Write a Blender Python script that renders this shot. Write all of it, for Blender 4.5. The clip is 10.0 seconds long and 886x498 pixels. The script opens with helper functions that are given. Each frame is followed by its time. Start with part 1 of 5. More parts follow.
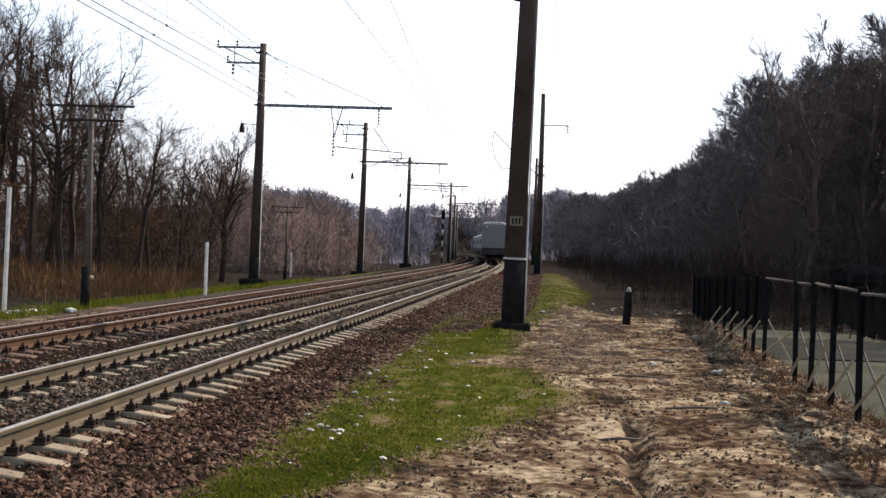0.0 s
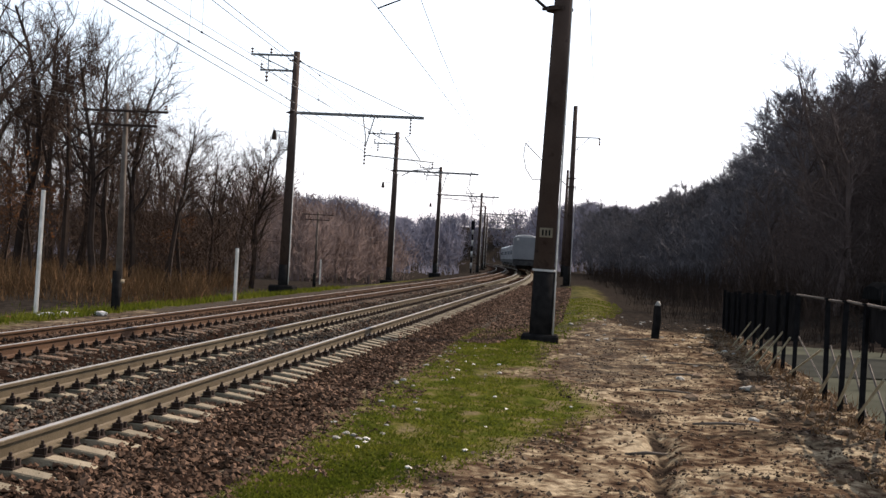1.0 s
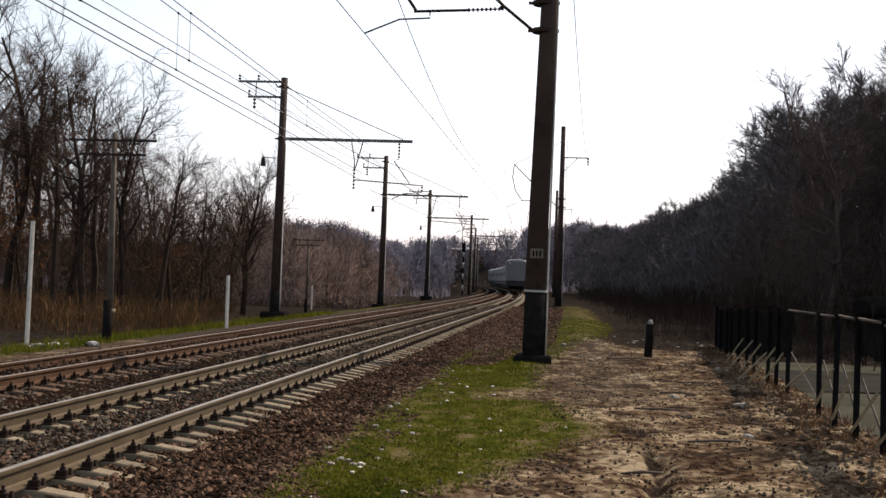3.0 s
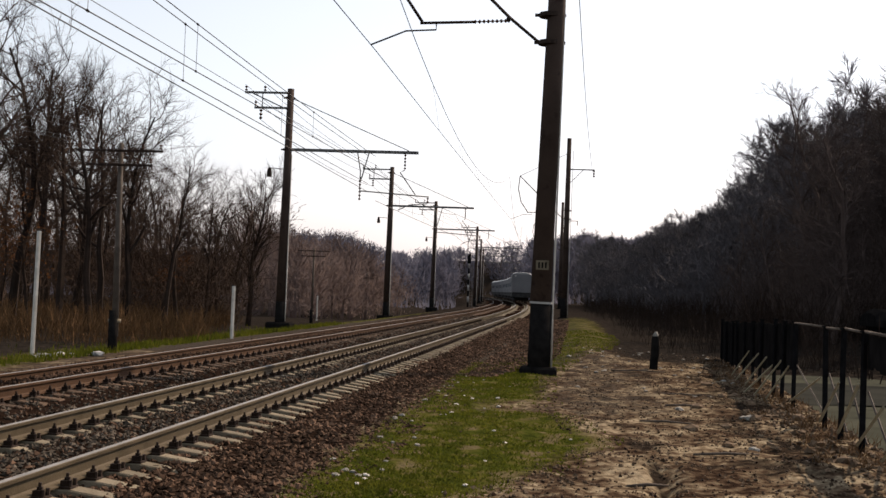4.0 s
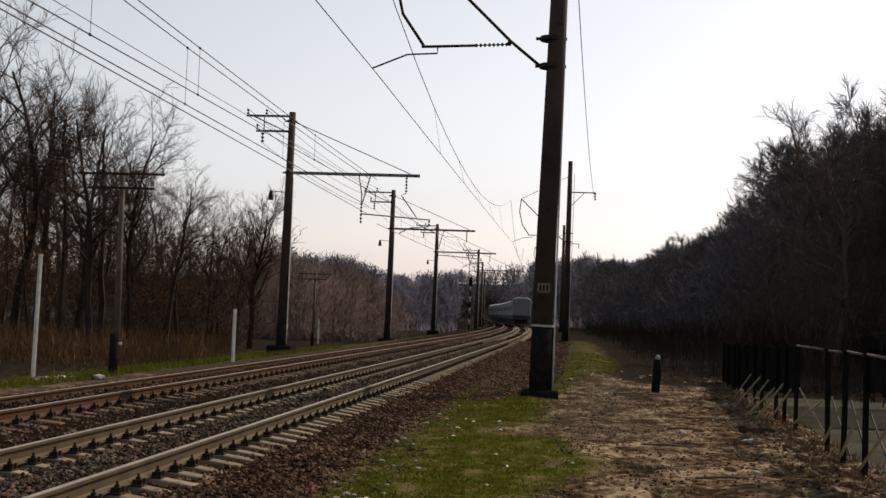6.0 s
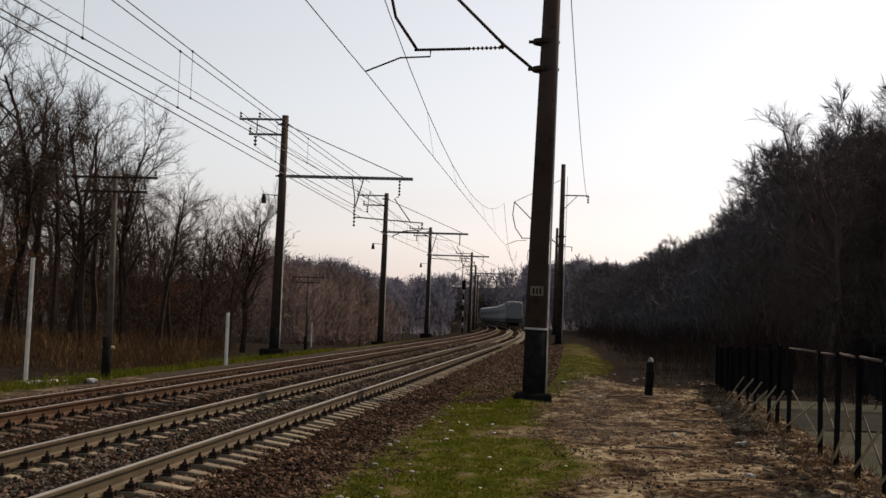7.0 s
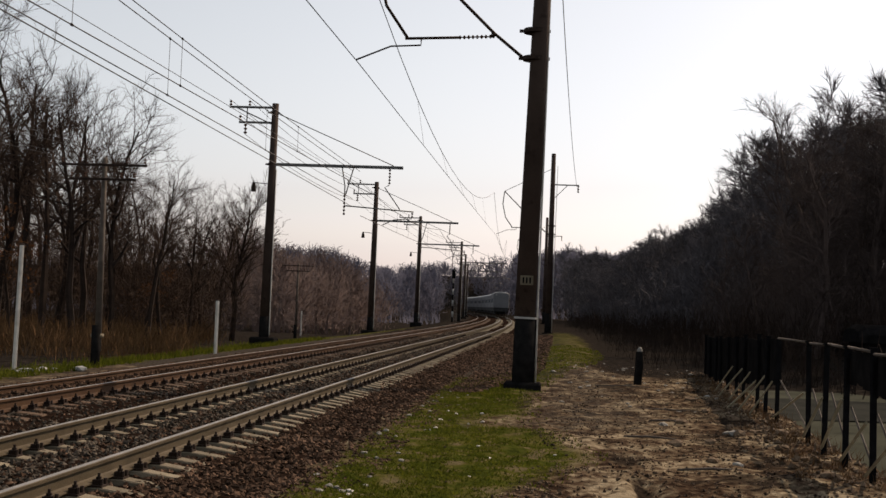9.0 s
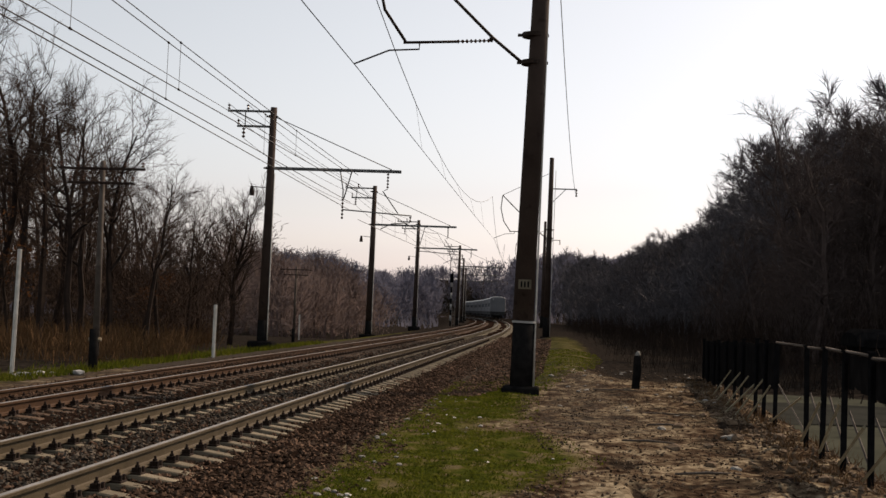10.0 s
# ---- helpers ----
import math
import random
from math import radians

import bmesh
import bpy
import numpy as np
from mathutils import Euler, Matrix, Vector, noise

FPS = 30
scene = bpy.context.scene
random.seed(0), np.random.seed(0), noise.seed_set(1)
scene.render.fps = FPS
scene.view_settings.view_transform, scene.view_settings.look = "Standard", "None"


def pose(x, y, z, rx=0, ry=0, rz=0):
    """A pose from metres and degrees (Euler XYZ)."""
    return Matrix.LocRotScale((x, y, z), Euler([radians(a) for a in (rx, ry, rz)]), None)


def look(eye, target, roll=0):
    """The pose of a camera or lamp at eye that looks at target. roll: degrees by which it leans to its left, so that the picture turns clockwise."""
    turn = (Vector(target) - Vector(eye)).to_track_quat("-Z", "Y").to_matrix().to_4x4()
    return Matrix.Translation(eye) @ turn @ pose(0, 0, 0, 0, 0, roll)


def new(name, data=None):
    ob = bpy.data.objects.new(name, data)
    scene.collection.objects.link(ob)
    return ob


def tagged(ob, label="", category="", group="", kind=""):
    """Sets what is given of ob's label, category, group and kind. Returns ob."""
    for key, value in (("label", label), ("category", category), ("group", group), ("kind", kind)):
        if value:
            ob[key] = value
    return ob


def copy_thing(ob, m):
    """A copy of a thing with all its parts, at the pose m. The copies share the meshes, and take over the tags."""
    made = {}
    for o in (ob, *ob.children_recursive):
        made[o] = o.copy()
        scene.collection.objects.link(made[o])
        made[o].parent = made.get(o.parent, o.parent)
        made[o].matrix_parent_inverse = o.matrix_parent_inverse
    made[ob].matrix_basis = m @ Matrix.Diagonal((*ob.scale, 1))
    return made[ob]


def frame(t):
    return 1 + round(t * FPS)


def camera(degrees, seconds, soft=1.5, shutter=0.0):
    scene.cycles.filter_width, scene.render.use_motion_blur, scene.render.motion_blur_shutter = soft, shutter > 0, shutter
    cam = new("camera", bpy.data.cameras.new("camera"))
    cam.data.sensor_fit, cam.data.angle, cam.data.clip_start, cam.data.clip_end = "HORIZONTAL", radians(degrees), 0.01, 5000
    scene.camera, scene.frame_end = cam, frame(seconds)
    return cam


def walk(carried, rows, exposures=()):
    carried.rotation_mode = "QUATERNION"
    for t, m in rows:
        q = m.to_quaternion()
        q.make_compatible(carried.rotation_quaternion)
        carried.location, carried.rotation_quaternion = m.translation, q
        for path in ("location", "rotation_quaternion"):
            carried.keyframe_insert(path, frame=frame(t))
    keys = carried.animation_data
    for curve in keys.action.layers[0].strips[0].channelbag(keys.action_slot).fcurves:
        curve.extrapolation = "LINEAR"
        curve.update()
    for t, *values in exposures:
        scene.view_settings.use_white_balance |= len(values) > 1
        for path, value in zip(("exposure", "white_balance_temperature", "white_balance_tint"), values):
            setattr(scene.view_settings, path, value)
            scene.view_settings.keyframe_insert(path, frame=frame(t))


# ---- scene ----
cam = camera(40.0, 10.0, soft=1.5)
walk(cam, [
    (0.0, pose(0, 0, 1.9, 89.93, -2.11, -1.32)),
    (0.5, pose(0, 0, 1.9, 90.68, -2.46, 0.12)),
    (1.0, pose(0, 0, 1.9, 90.34, -3.16, 0.06)),
    (1.5, pose(0, 0, 1.9, 90.83, -2.15, 0.17)),
    (2.0, pose(0, 0, 1.9, 90.96, -2.91, -0.13)),
    (2.5, pose(0, 0, 1.9, 91.50, -2.14, 0.06)),
    (3.0, pose(0, 0, 1.9, 91.43, -1.98, -0.35)),
    (4.5, pose(0, 0, 1.9, 92.43, -2.27, -0.01)),
    (5.0, pose(0, 0, 1.9, 92.84, -2.13, -0.15)),
    (5.5, pose(0, 0, 1.9, 92.95, -2.22, 0.02)),
    (7.0, pose(0, 0, 1.9, 93.19, -2.08, -0.35)),
    (7.5, pose(0, 0, 1.9, 93.24, -2.15, -0.59)),
    (8.0, pose(0, 0, 1.9, 93.36, -2.20, -0.90)),
    (8.5, pose(0, 0, 1.9, 93.07, -2.28, -1.07)),
    (9.0, pose(0, 0, 1.9, 92.69, -2.26, -0.83)),
    (9.5, pose(0, 0, 1.9, 92.82, -2.26, -0.82)),
    (10.0, pose(0, 0, 1.9, 92.88, -2.29, -0.92)),
], exposures=[(0.0, 0.95, 6050, 18), (1.0, 0.84, 6150, 18), (2.5, 0.52, 6400, 19), (4.5, 0.15, 6700, 20), (5.5, -0.05, 6800, 20), (7.5, -0.12, 6900, 20), (10.0, -0.12, 6900, 20)])

# ---- light: hazy low sun ahead on the right, clear sky ----
SUN_AZ, SUN_EL = 46.0, 41.0   # degrees right of the view ahead, and above the horizon
world = bpy.data.worlds.new("sky")
scene.world = world
world.use_nodes = True
wn = world.node_tree.nodes
sky = wn.new("ShaderNodeTexSky")
sky.sky_type = "NISHITA"
sky.sun_disc = False
sky.sun_elevation = radians(SUN_EL)
sky.sun_rotation = radians(SUN_AZ)
sky.air_density, sky.dust_density, sky.ozone_density = 1.0, 1.4, 1.0
wn["Background"].inputs["Strength"].default_value = 0.13
haze = wn.new("ShaderNodeHueSaturation")   # thin spring haze greys the sky
haze.inputs["Hue"].default_value = 0.46
haze.inputs["Saturation"].default_value, haze.inputs["Value"].default_value = 0.42, 1.1
world.node_tree.links.new(sky.outputs[0], haze.inputs["Color"])
world.node_tree.links.new(haze.outputs[0], wn["Background"].inputs["Color"])
sun_data = bpy.data.lights.new("sun", "SUN")
sun_data.energy, sun_data.angle, sun_data.color = 4.6, radians(0.7), (1.0, 0.83, 0.60)
sun = new("sun", sun_data)
sun_to = Vector((math.sin(radians(SUN_AZ)) * math.cos(radians(SUN_EL)), math.cos(radians(SUN_AZ)) * math.cos(radians(SUN_EL)), math.sin(radians(SUN_EL))))
sun.matrix_world = look(sun_to * 50, (0, 0, 0))


# ---- materials ----
def material(name, low, high, scale=8.0, rough=0.85, metal=0.0, bump=0.3, fine=60.0, spot=None, spot_at=0.62, random_mix=0.0, spec=0.15):
    """Two colours mixed by noise at two scales, with bump; an optional third colour in spots."""
    m = bpy.data.materials.new(name)
    m.use_nodes = True
    n, l = m.node_tree.nodes, m.node_tree.links
    b = n["Principled BSDF"]
    b.inputs["Roughness"].default_value, b.inputs["Metallic"].default_value = rough, metal
    b.inputs["Specular IOR Level"].default_value = spec
    co = n.new("ShaderNodeTexCoord")
    big, small = n.new("ShaderNodeTexNoise"), n.new("ShaderNodeTexNoise")
    for tex, s in ((big, scale), (small, fine)):
        tex.inputs["Scale"].default_value, tex.inputs["Detail"].default_value = s, 4
        l.new(co.outputs["Object"], tex.inputs["Vector"])
    add = n.new("ShaderNodeMath"); add.operation = "MULTIPLY_ADD"
    l.new(small.outputs[0], add.inputs[0]); add.inputs[1].default_value = 0.5
    l.new(big.outputs[0], add.inputs[2])
    ramp = n.new("ShaderNodeValToRGB")
    ramp.color_ramp.elements[0].position, ramp.color_ramp.elements[0].color = 0.55, (*low, 1)
    ramp.color_ramp.elements[1].position, ramp.color_ramp.elements[1].color = 0.95, (*high, 1)
    l.new(add.outputs[0], ramp.inputs[0])
    colour = ramp.outputs[0]
    if spot:
        st = n.new("ShaderNodeTexNoise"); st.inputs["Scale"].default_value = scale * 2.3
        l.new(co.outputs["Object"], st.inputs["Vector"])
        sr = n.new("ShaderNodeValToRGB")
        sr.color_ramp.elements[0].position, sr.color_ramp.elements[1].position = spot_at, spot_at + 0.08
        l.new(st.outputs[0], sr.inputs[0])
        mx = n.new("ShaderNodeMixRGB"); mx.inputs[2].default_value = (*spot, 1)
        l.new(sr.outputs[0], mx.inputs[0]); l.new(colour, mx.inputs[1])
        colour = mx.outputs[0]
    if random_mix:
        info = n.new("ShaderNodeObjectInfo") if random_mix > 0 else n.new("ShaderNodeNewGeometry")
        hsv = n.new("ShaderNodeHueSaturation")
        mr = n.new("ShaderNodeMapRange")
        mr.inputs["To Min"].default_value, mr.inputs["To Max"].default_value = 1 - abs(random_mix), 1 + abs(random_mix)
        l.new(info.outputs["Random" if random_mix > 0 else "Random Per Island"], mr.inputs["Value"])
        l.new(mr.outputs[0], hsv.inputs["Value"]); l.new(colour, hsv.inputs["Color"])
        colour = hsv.outputs[0]
    l.new(colour, b.inputs["Base Color"])
    if bump:
        bp = n.new("ShaderNodeBump"); bp.inputs["Strength"].default_value, bp.inputs["Distance"].default_value = bump, 0.02
        l.new(small.outputs[0], bp.inputs["Height"]); l.new(bp.outputs[0], b.inputs["Normal"])
    return m


M_CONCRETE = material("weathered concrete", (0.038, 0.026, 0.021), (0.066, 0.047, 0.039), 1.2, 0.9, bump=0.4, fine=45, spot=(0.03, 0.02, 0.017))
M_BITUMEN = material("black bitumen paint", (0.0072, 0.0072, 0.0072), (0.018, 0.0168, 0.0162), 5, 0.6, spec=0.0)
M_SLEEPER = material("pale concrete sleeper", (0.135, 0.114, 0.08), (0.2, 0.17, 0.121), 4, 0.9, bump=0.5, random_mix=0.2)
M_RAIL = material("dusty brown rail steel", (0.052, 0.039, 0.022), (0.08, 0.062, 0.037), 3, 0.7, 0.2, fine=40)
M_RAILFAR = material("rusty brown rail steel", (0.042, 0.020, 0.009), (0.066, 0.034, 0.016), 3, 0.75, 0.2, fine=40)
M_RAILTOP = material("worn bright steel", (0.17, 0.165, 0.155), (0.26, 0.25, 0.24), 6, 0.65, 0.35, bump=0.05)
M_IRON = material("dark rusted iron", (0.018, 0.013, 0.011), (0.05, 0.033, 0.025), 20, 0.7, 0.4)
M_STEEL = material("dull galvanised steel", (0.09, 0.09, 0.09), (0.17, 0.17, 0.165), 6, 0.55, 0.5, bump=0.1)
M_INSUL = material("brown glazed porcelain", (0.06, 0.03, 0.02), (0.10, 0.05, 0.03), 10, 0.2, bump=0)
M_WIRE = material("tarnished copper wire", (0.05, 0.045, 0.042), (0.09, 0.08, 0.075), 5, 0.5, 0.6, bump=0)
M_WOODPOLE = material("grey weathered timber", (0.06, 0.048, 0.039), (0.114, 0.096, 0.081), 3, 0.9, bump=0.5)
M_BALLAST = material("brown ballast stone", (0.045, 0.027, 0.018), (0.105, 0.066, 0.045), 1.5, 0.9, fine=30, random_mix=-0.75, spec=0.03)
M_BALLASTPALE = material("grey ballast stone", (0.04, 0.033, 0.026), (0.10, 0.083, 0.066), 1.5, 0.9, fine=30, random_mix=-0.7, spec=0.03)
# bed much darker than its stones: shade of the gaps put into colour
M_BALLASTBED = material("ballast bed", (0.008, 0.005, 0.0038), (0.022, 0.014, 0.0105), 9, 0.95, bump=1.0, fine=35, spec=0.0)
M_BARK = material("grey brown bark", (0.030, 0.018, 0.012), (0.065, 0.041, 0.028), 2, 0.95, fine=25, random_mix=0.25)
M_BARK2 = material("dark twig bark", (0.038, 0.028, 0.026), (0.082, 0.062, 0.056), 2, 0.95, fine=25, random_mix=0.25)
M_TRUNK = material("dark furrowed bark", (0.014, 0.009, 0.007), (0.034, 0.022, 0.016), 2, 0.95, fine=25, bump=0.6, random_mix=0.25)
M_BRUSH = material("dry brush", (0.0782, 0.0437, 0.0202), (0.157, 0.0874, 0.042), 0.4, 0.95, fine=12, random_mix=-0.35, spec=0.05)
# distance haze is mixed into the base colours of these two woods
M_MIDWOOD = material("haze-tinted brown woods", (0.15, 0.112, 0.1), (0.21, 0.162, 0.149), 0.1, 1.0, fine=1.5, random_mix=-0.12, bump=0, spec=0.0)
M_FARWOOD = material("haze-tinted far woods", (0.12, 0.12, 0.155), (0.16, 0.158, 0.2), 0.1, 1.0, fine=1.5, random_mix=-0.12, bump=0)
M_GRASS = material("spring grass", (0.038, 0.052, 0.005), (0.086, 0.090, 0.012), 0.8, 0.9, fine=14, random_mix=-0.3, spec=0.03)
M_BLACKSTEEL = material("black painted steel", (0.0048, 0.0048, 0.0054), (0.012, 0.012, 0.0132), 8, 0.5, bump=0.1, spec=0.0)
M_LATH = material("pale weathered lath", (0.21, 0.185, 0.125), (0.32, 0.285, 0.195), 5, 0.85, bump=0.3)
M_ROAD = material("dusty concrete road", (0.044, 0.046, 0.036), (0.064, 0.066, 0.051), 0.5, 0.95, fine=9, spot=(0.035, 0.037, 0.029), spec=0.0)
M_DAMP = material("damp dark grit", (0.023, 0.0242, 0.022), (0.0369, 0.038, 0.0333), 0.8, 0.95, fine=12, spec=0.0)
M_SLEEPERDIRTY = material("rust-stained sleeper", (0.047, 0.0279, 0.0174), (0.104, 0.0686, 0.0454), 3, 0.9, bump=0.5, random_mix=0.3)
# bark for trees farther up the slope, haze put into its paler grey
M_BARKFAR = material("bark paled by haze", (0.0562, 0.0525, 0.0585), (0.112, 0.105, 0.113), 2, 0.95, fine=25, random_mix=0.25)
M_TARP = material("black tarred board", (0.006, 0.006, 0.006), (0.015, 0.014, 0.014), 3, 0.85, spec=0.0)
M_STONE = material("pale stone", (0.166, 0.158, 0.139), (0.286, 0.278, 0.254), 12, 0.9)
M_CLOD = material("dry earth clod", (0.062, 0.042, 0.027), (0.14, 0.098, 0.064), 6, 0.95, random_mix=-0.4)
M_SOIL = material("dark soil crumb", (0.018, 0.011, 0.008), (0.055, 0.033, 0.022), 6, 0.95, random_mix=-0.5)
M_TRAIN = material("pale grey blue coach paint", (0.135, 0.136, 0.142), (0.17, 0.171, 0.178), 0.6, 0.5, bump=0.05, fine=8)
# roof colour set lighter than the body to hold the sun's glint
M_TRAINROOF = material("glint-lightened roof grey", (0.264, 0.264, 0.264), (0.349, 0.349, 0.343), 0.6, 0.35, bump=0.05, fine=8)
M_TRAINDARK = material("sooty underframe", (0.02, 0.02, 0.022), (0.05, 0.048, 0.046), 3, 0.8)
M_GLASS = material("dark window glass", (0.08, 0.1, 0.12), (0.12, 0.14, 0.16), 2, 0.1, bump=0, spec=0.5)
M_WHITE = material("white enamel", (0.294, 0.289, 0.274), (0.353, 0.348, 0.333), 6, 0.5, bump=0.1)
M_WHITEWASH = material("flaking whitewash", (0.42, 0.40, 0.36), (0.62, 0.60, 0.56), 5, 0.85, bump=0.2)
M_LEAF = material("russet dead leaf", (0.072, 0.0315, 0.0135), (0.117, 0.054, 0.0225), 3, 0.9, random_mix=-0.4, bump=0)


def let_light_through(m, share):
    """Thin blades and leaves glow a little when the sun is behind them."""
    n, l = m.node_tree.nodes, m.node_tree.links
    b, out = n["Principled BSDF"], n["Material Output"]
    t, x = n.new("ShaderNodeBsdfTranslucent"), n.new("ShaderNodeMixShader")
    l.new(b.inputs["Base Color"].links[0].from_socket, t.inputs["Color"])
    x.inputs[0].default_value = share
    l.new(b.outputs[0], x.inputs[1]); l.new(t.outputs[0], x.inputs[2]); l.new(x.outputs[0], out.inputs["Surface"])


let_light_through(M_GRASS, 0.5)
let_light_through(M_LEAF, 0.4)
# translucent twigs flatten the contrast of far woods, as haze would
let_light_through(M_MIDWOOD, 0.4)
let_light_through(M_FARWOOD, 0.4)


def ground_material():
    """Earth, grass, leaf litter and gravel, mixed by the sheet's own cover values and noise."""
    m = bpy.data.materials.new("ground cover")
    m.use_nodes = True
    n, l = m.node_tree.nodes, m.node_tree.links
    b = n["Principled BSDF"]
    b.inputs["Roughness"].default_value = 0.95
    b.inputs["Specular IOR Level"].default_value = 0.0
    co = n.new("ShaderNodeTexCoord")

    def tex(scale, detail=5.0):
        t = n.new("ShaderNodeTexNoise")
        t.inputs["Scale"].default_value, t.inputs["Detail"].default_value = scale, detail
        l.new(co.outputs["Object"], t.inputs["Vector"])
        return t.outputs[0]

    def ramp(v, stops):
        r = n.new("ShaderNodeValToRGB")
        r.color_ramp.elements[0].position, r.color_ramp.elements[0].color = stops[0][0], (*stops[0][1], 1)
        r.color_ramp.elements[1].position, r.color_ramp.elements[1].color = stops[-1][0], (*stops[-1][1], 1)
        for p, c in stops[1:-1]:
            e = r.color_ramp.elements.new(p)
            e.color = (*c, 1)
        l.new(v, r.inputs[0])
        return r.outputs[0]

    def mix(f, a, c):
        x = n.new("ShaderNodeMixRGB")
        l.new(f, x.inputs[0]); l.new(a, x.inputs[1]); l.new(c, x.inputs[2])
        return x.outputs[0]

    def cover(name, sharp=0.35, scale=3.0):
        a = n.new("ShaderNodeAttribute"); a.attribute_name = name
        t = tex(scale, 6)
        s = n.new("ShaderNodeMath"); s.operation = "MULTIPLY_ADD"
        l.new(t, s.inputs[0]); s.inputs[1].default_value = 1.2
        l.new(a.outputs["Fac"], s.inputs[2])
        r = n.new("ShaderNodeMapRange")
        r.inputs["From Min"].default_value, r.inputs["From Max"].default_value = 1.1 - sharp / 2, 1.1 + sharp / 2
        l.new(s.outputs[0], r.inputs["Value"])
        return r.outputs[0]

    blend = n.new("ShaderNodeMath"); blend.operation = "MULTIPLY_ADD"
    l.new(tex(6.5, 9), blend.inputs[0]); blend.inputs[1].default_value = 0.48
    half = n.new("ShaderNodeMath"); half.operation = "MULTIPLY"
    l.new(tex(1.1, 6), half.inputs[0]); half.inputs[1].default_value = 0.52
    l.new(half.outputs[0], blend.inputs[2])
    earth = ramp(blend.outputs[0], [(0.40, (0.022, 0.014, 0.010)), (0.46, (0.062, 0.041, 0.027)), (0.52, (0.12, 0.091, 0.060)), (0.60, (0.25, 0.205, 0.14))])
    dark = ramp(tex(0.9, 9), [(0.57, (0, 0, 0)), (0.66, (1, 1, 1))])
    dark_earth = ramp(tex(9), [(0.35, (0.0116, 0.00898, 0.00726)), (0.65, (0.0318, 0.024, 0.0182))])
    earth = mix(dark, earth, dark_earth)
    grass = ramp(tex(2.2, 8), [(0.34, (0.024, 0.03, 0.006)), (0.46, (0.042, 0.05, 0.009)), (0.54, (0.064, 0.06, 0.016)), (0.62, (0.095, 0.078, 0.042))])
    # leaf litter, its colour deepened to carry the shade under the woods
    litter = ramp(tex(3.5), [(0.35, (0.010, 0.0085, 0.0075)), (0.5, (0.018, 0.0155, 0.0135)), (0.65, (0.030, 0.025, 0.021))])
    gravel = ramp(tex(22), [(0.35, (0.0212, 0.018, 0.0154)), (0.5, (0.0423, 0.036, 0.0299)), (0.65, (0.0721, 0.0619, 0.0508))])
    c = mix(cover("gravel", 0.4, 4), earth, gravel)
    # dark soil bands, plus the shade painted over the far clearing
    c = mix(cover("soil_and_shade", 0.3, 3.5), c, dark_earth)
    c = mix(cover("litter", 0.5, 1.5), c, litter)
    c = mix(cover("grass", 0.5, 2.2), c, grass)
    l.new(c, b.inputs["Base Color"])
    bp = n.new("ShaderNodeBump")
    bp.inputs["Strength"].default_value, bp.inputs["Distance"].default_value = 0.9, 0.05
    l.new(tex(14, 8), bp.inputs["Height"])
    l.new(bp.outputs[0], b.inputs["Normal"])
    return m


M_GROUND = ground_material()


# ---- building helpers ----
def mesh_of(name, verts, faces, mat, smooth=False):
    me = bpy.data.meshes.new(name)
    me.from_pydata([tuple(v) for v in verts], [], [tuple(f) for f in faces])
    for mm in (mat if isinstance(mat, (list, tuple)) else [mat]):
        me.materials.append(mm)
    if smooth:
        me.polygons.foreach_set("use_smooth", [True] * len(me.polygons))
    me.update()
    return me


def part(name, bm, mat, parent=None, label="", smooth=False):
    """One mesh object from a bmesh, under a thing or a part."""
    me = bpy.data.meshes.new(name)
    bmesh.ops.recalc_face_normals(bm, faces=bm.faces[:])
    bm.to_mesh(me)
    bm.free()
    me.materials.append(mat)
    if smooth:
        me.polygons.foreach_set("use_smooth", [True] * len(me.polygons))
    ob = new(name, me)
    ob.parent = parent
    if label:
        tagged(ob, label)
    return ob


def shared(name, me, parent=None, m=None):
    ob = new(name, me)
    ob.parent = parent
    if m is not None:
        ob.matrix_basis = m
    return ob


def empty(name, m=None):
    ob = new(name)
    if m is not None:
        ob.matrix_basis = m
    return ob


def add_box(bm, cx, cy, cz, sx, sy, sz, rot=None, bevel=0.0):
    made = bmesh.ops.create_cube(bm, size=1.0)["verts"]
    bmesh.ops.scale(bm, vec=(sx, sy, sz), verts=made)
    if bevel:
        edges = list({e for v in made for e in v.link_edges})
        r = bmesh.ops.bevel(bm, geom=edges, offset=bevel, segments=1, affect="EDGES")
        made = list({v for f in r["faces"] for v in f.verts} | {v for v in made if v.is_valid})
    if rot is not None:
        bmesh.ops.transform(bm, matrix=rot, verts=made)
    bmesh.ops.translate(bm, vec=(cx, cy, cz), verts=made)
    return made


def add_tube(bm, pts, radii, sides=8, cap=True):
    """A round bar through points, with a radius at each."""
    pts = [Vector(p) for p in pts]
    if not isinstance(radii, (list, tuple)):
        radii = [radii] * len(pts)
    whole = (pts[-1] - pts[0]).normalized()
    ref = Vector((1, 0, 0)) if abs(whole.z) > 0.75 else Vector((0, 0, 1))
    rings = []
    for i, p in enumerate(pts):
        d = (pts[min(i + 1, len(pts) - 1)] - pts[max(i - 1, 0)]).normalized()
        a = d.cross(ref)
        if a.length < 1e-3:
            a = Vector((0, 1, 0))
        a.normalize()
        b = d.cross(a)
        rings.append([bm.verts.new(p + (a * math.cos(k * math.tau / sides) + b * math.sin(k * math.tau / sides)) * radii[i]) for k in range(sides)])
    for r0, r1 in zip(rings, rings[1:]):
        for k in range(sides):
            bm.faces.new((r0[k], r0[(k + 1) % sides], r1[(k + 1) % sides], r1[k]))
    if cap:
        bm.faces.new(rings[0][::-1])
        bm.faces.new(rings[-1])


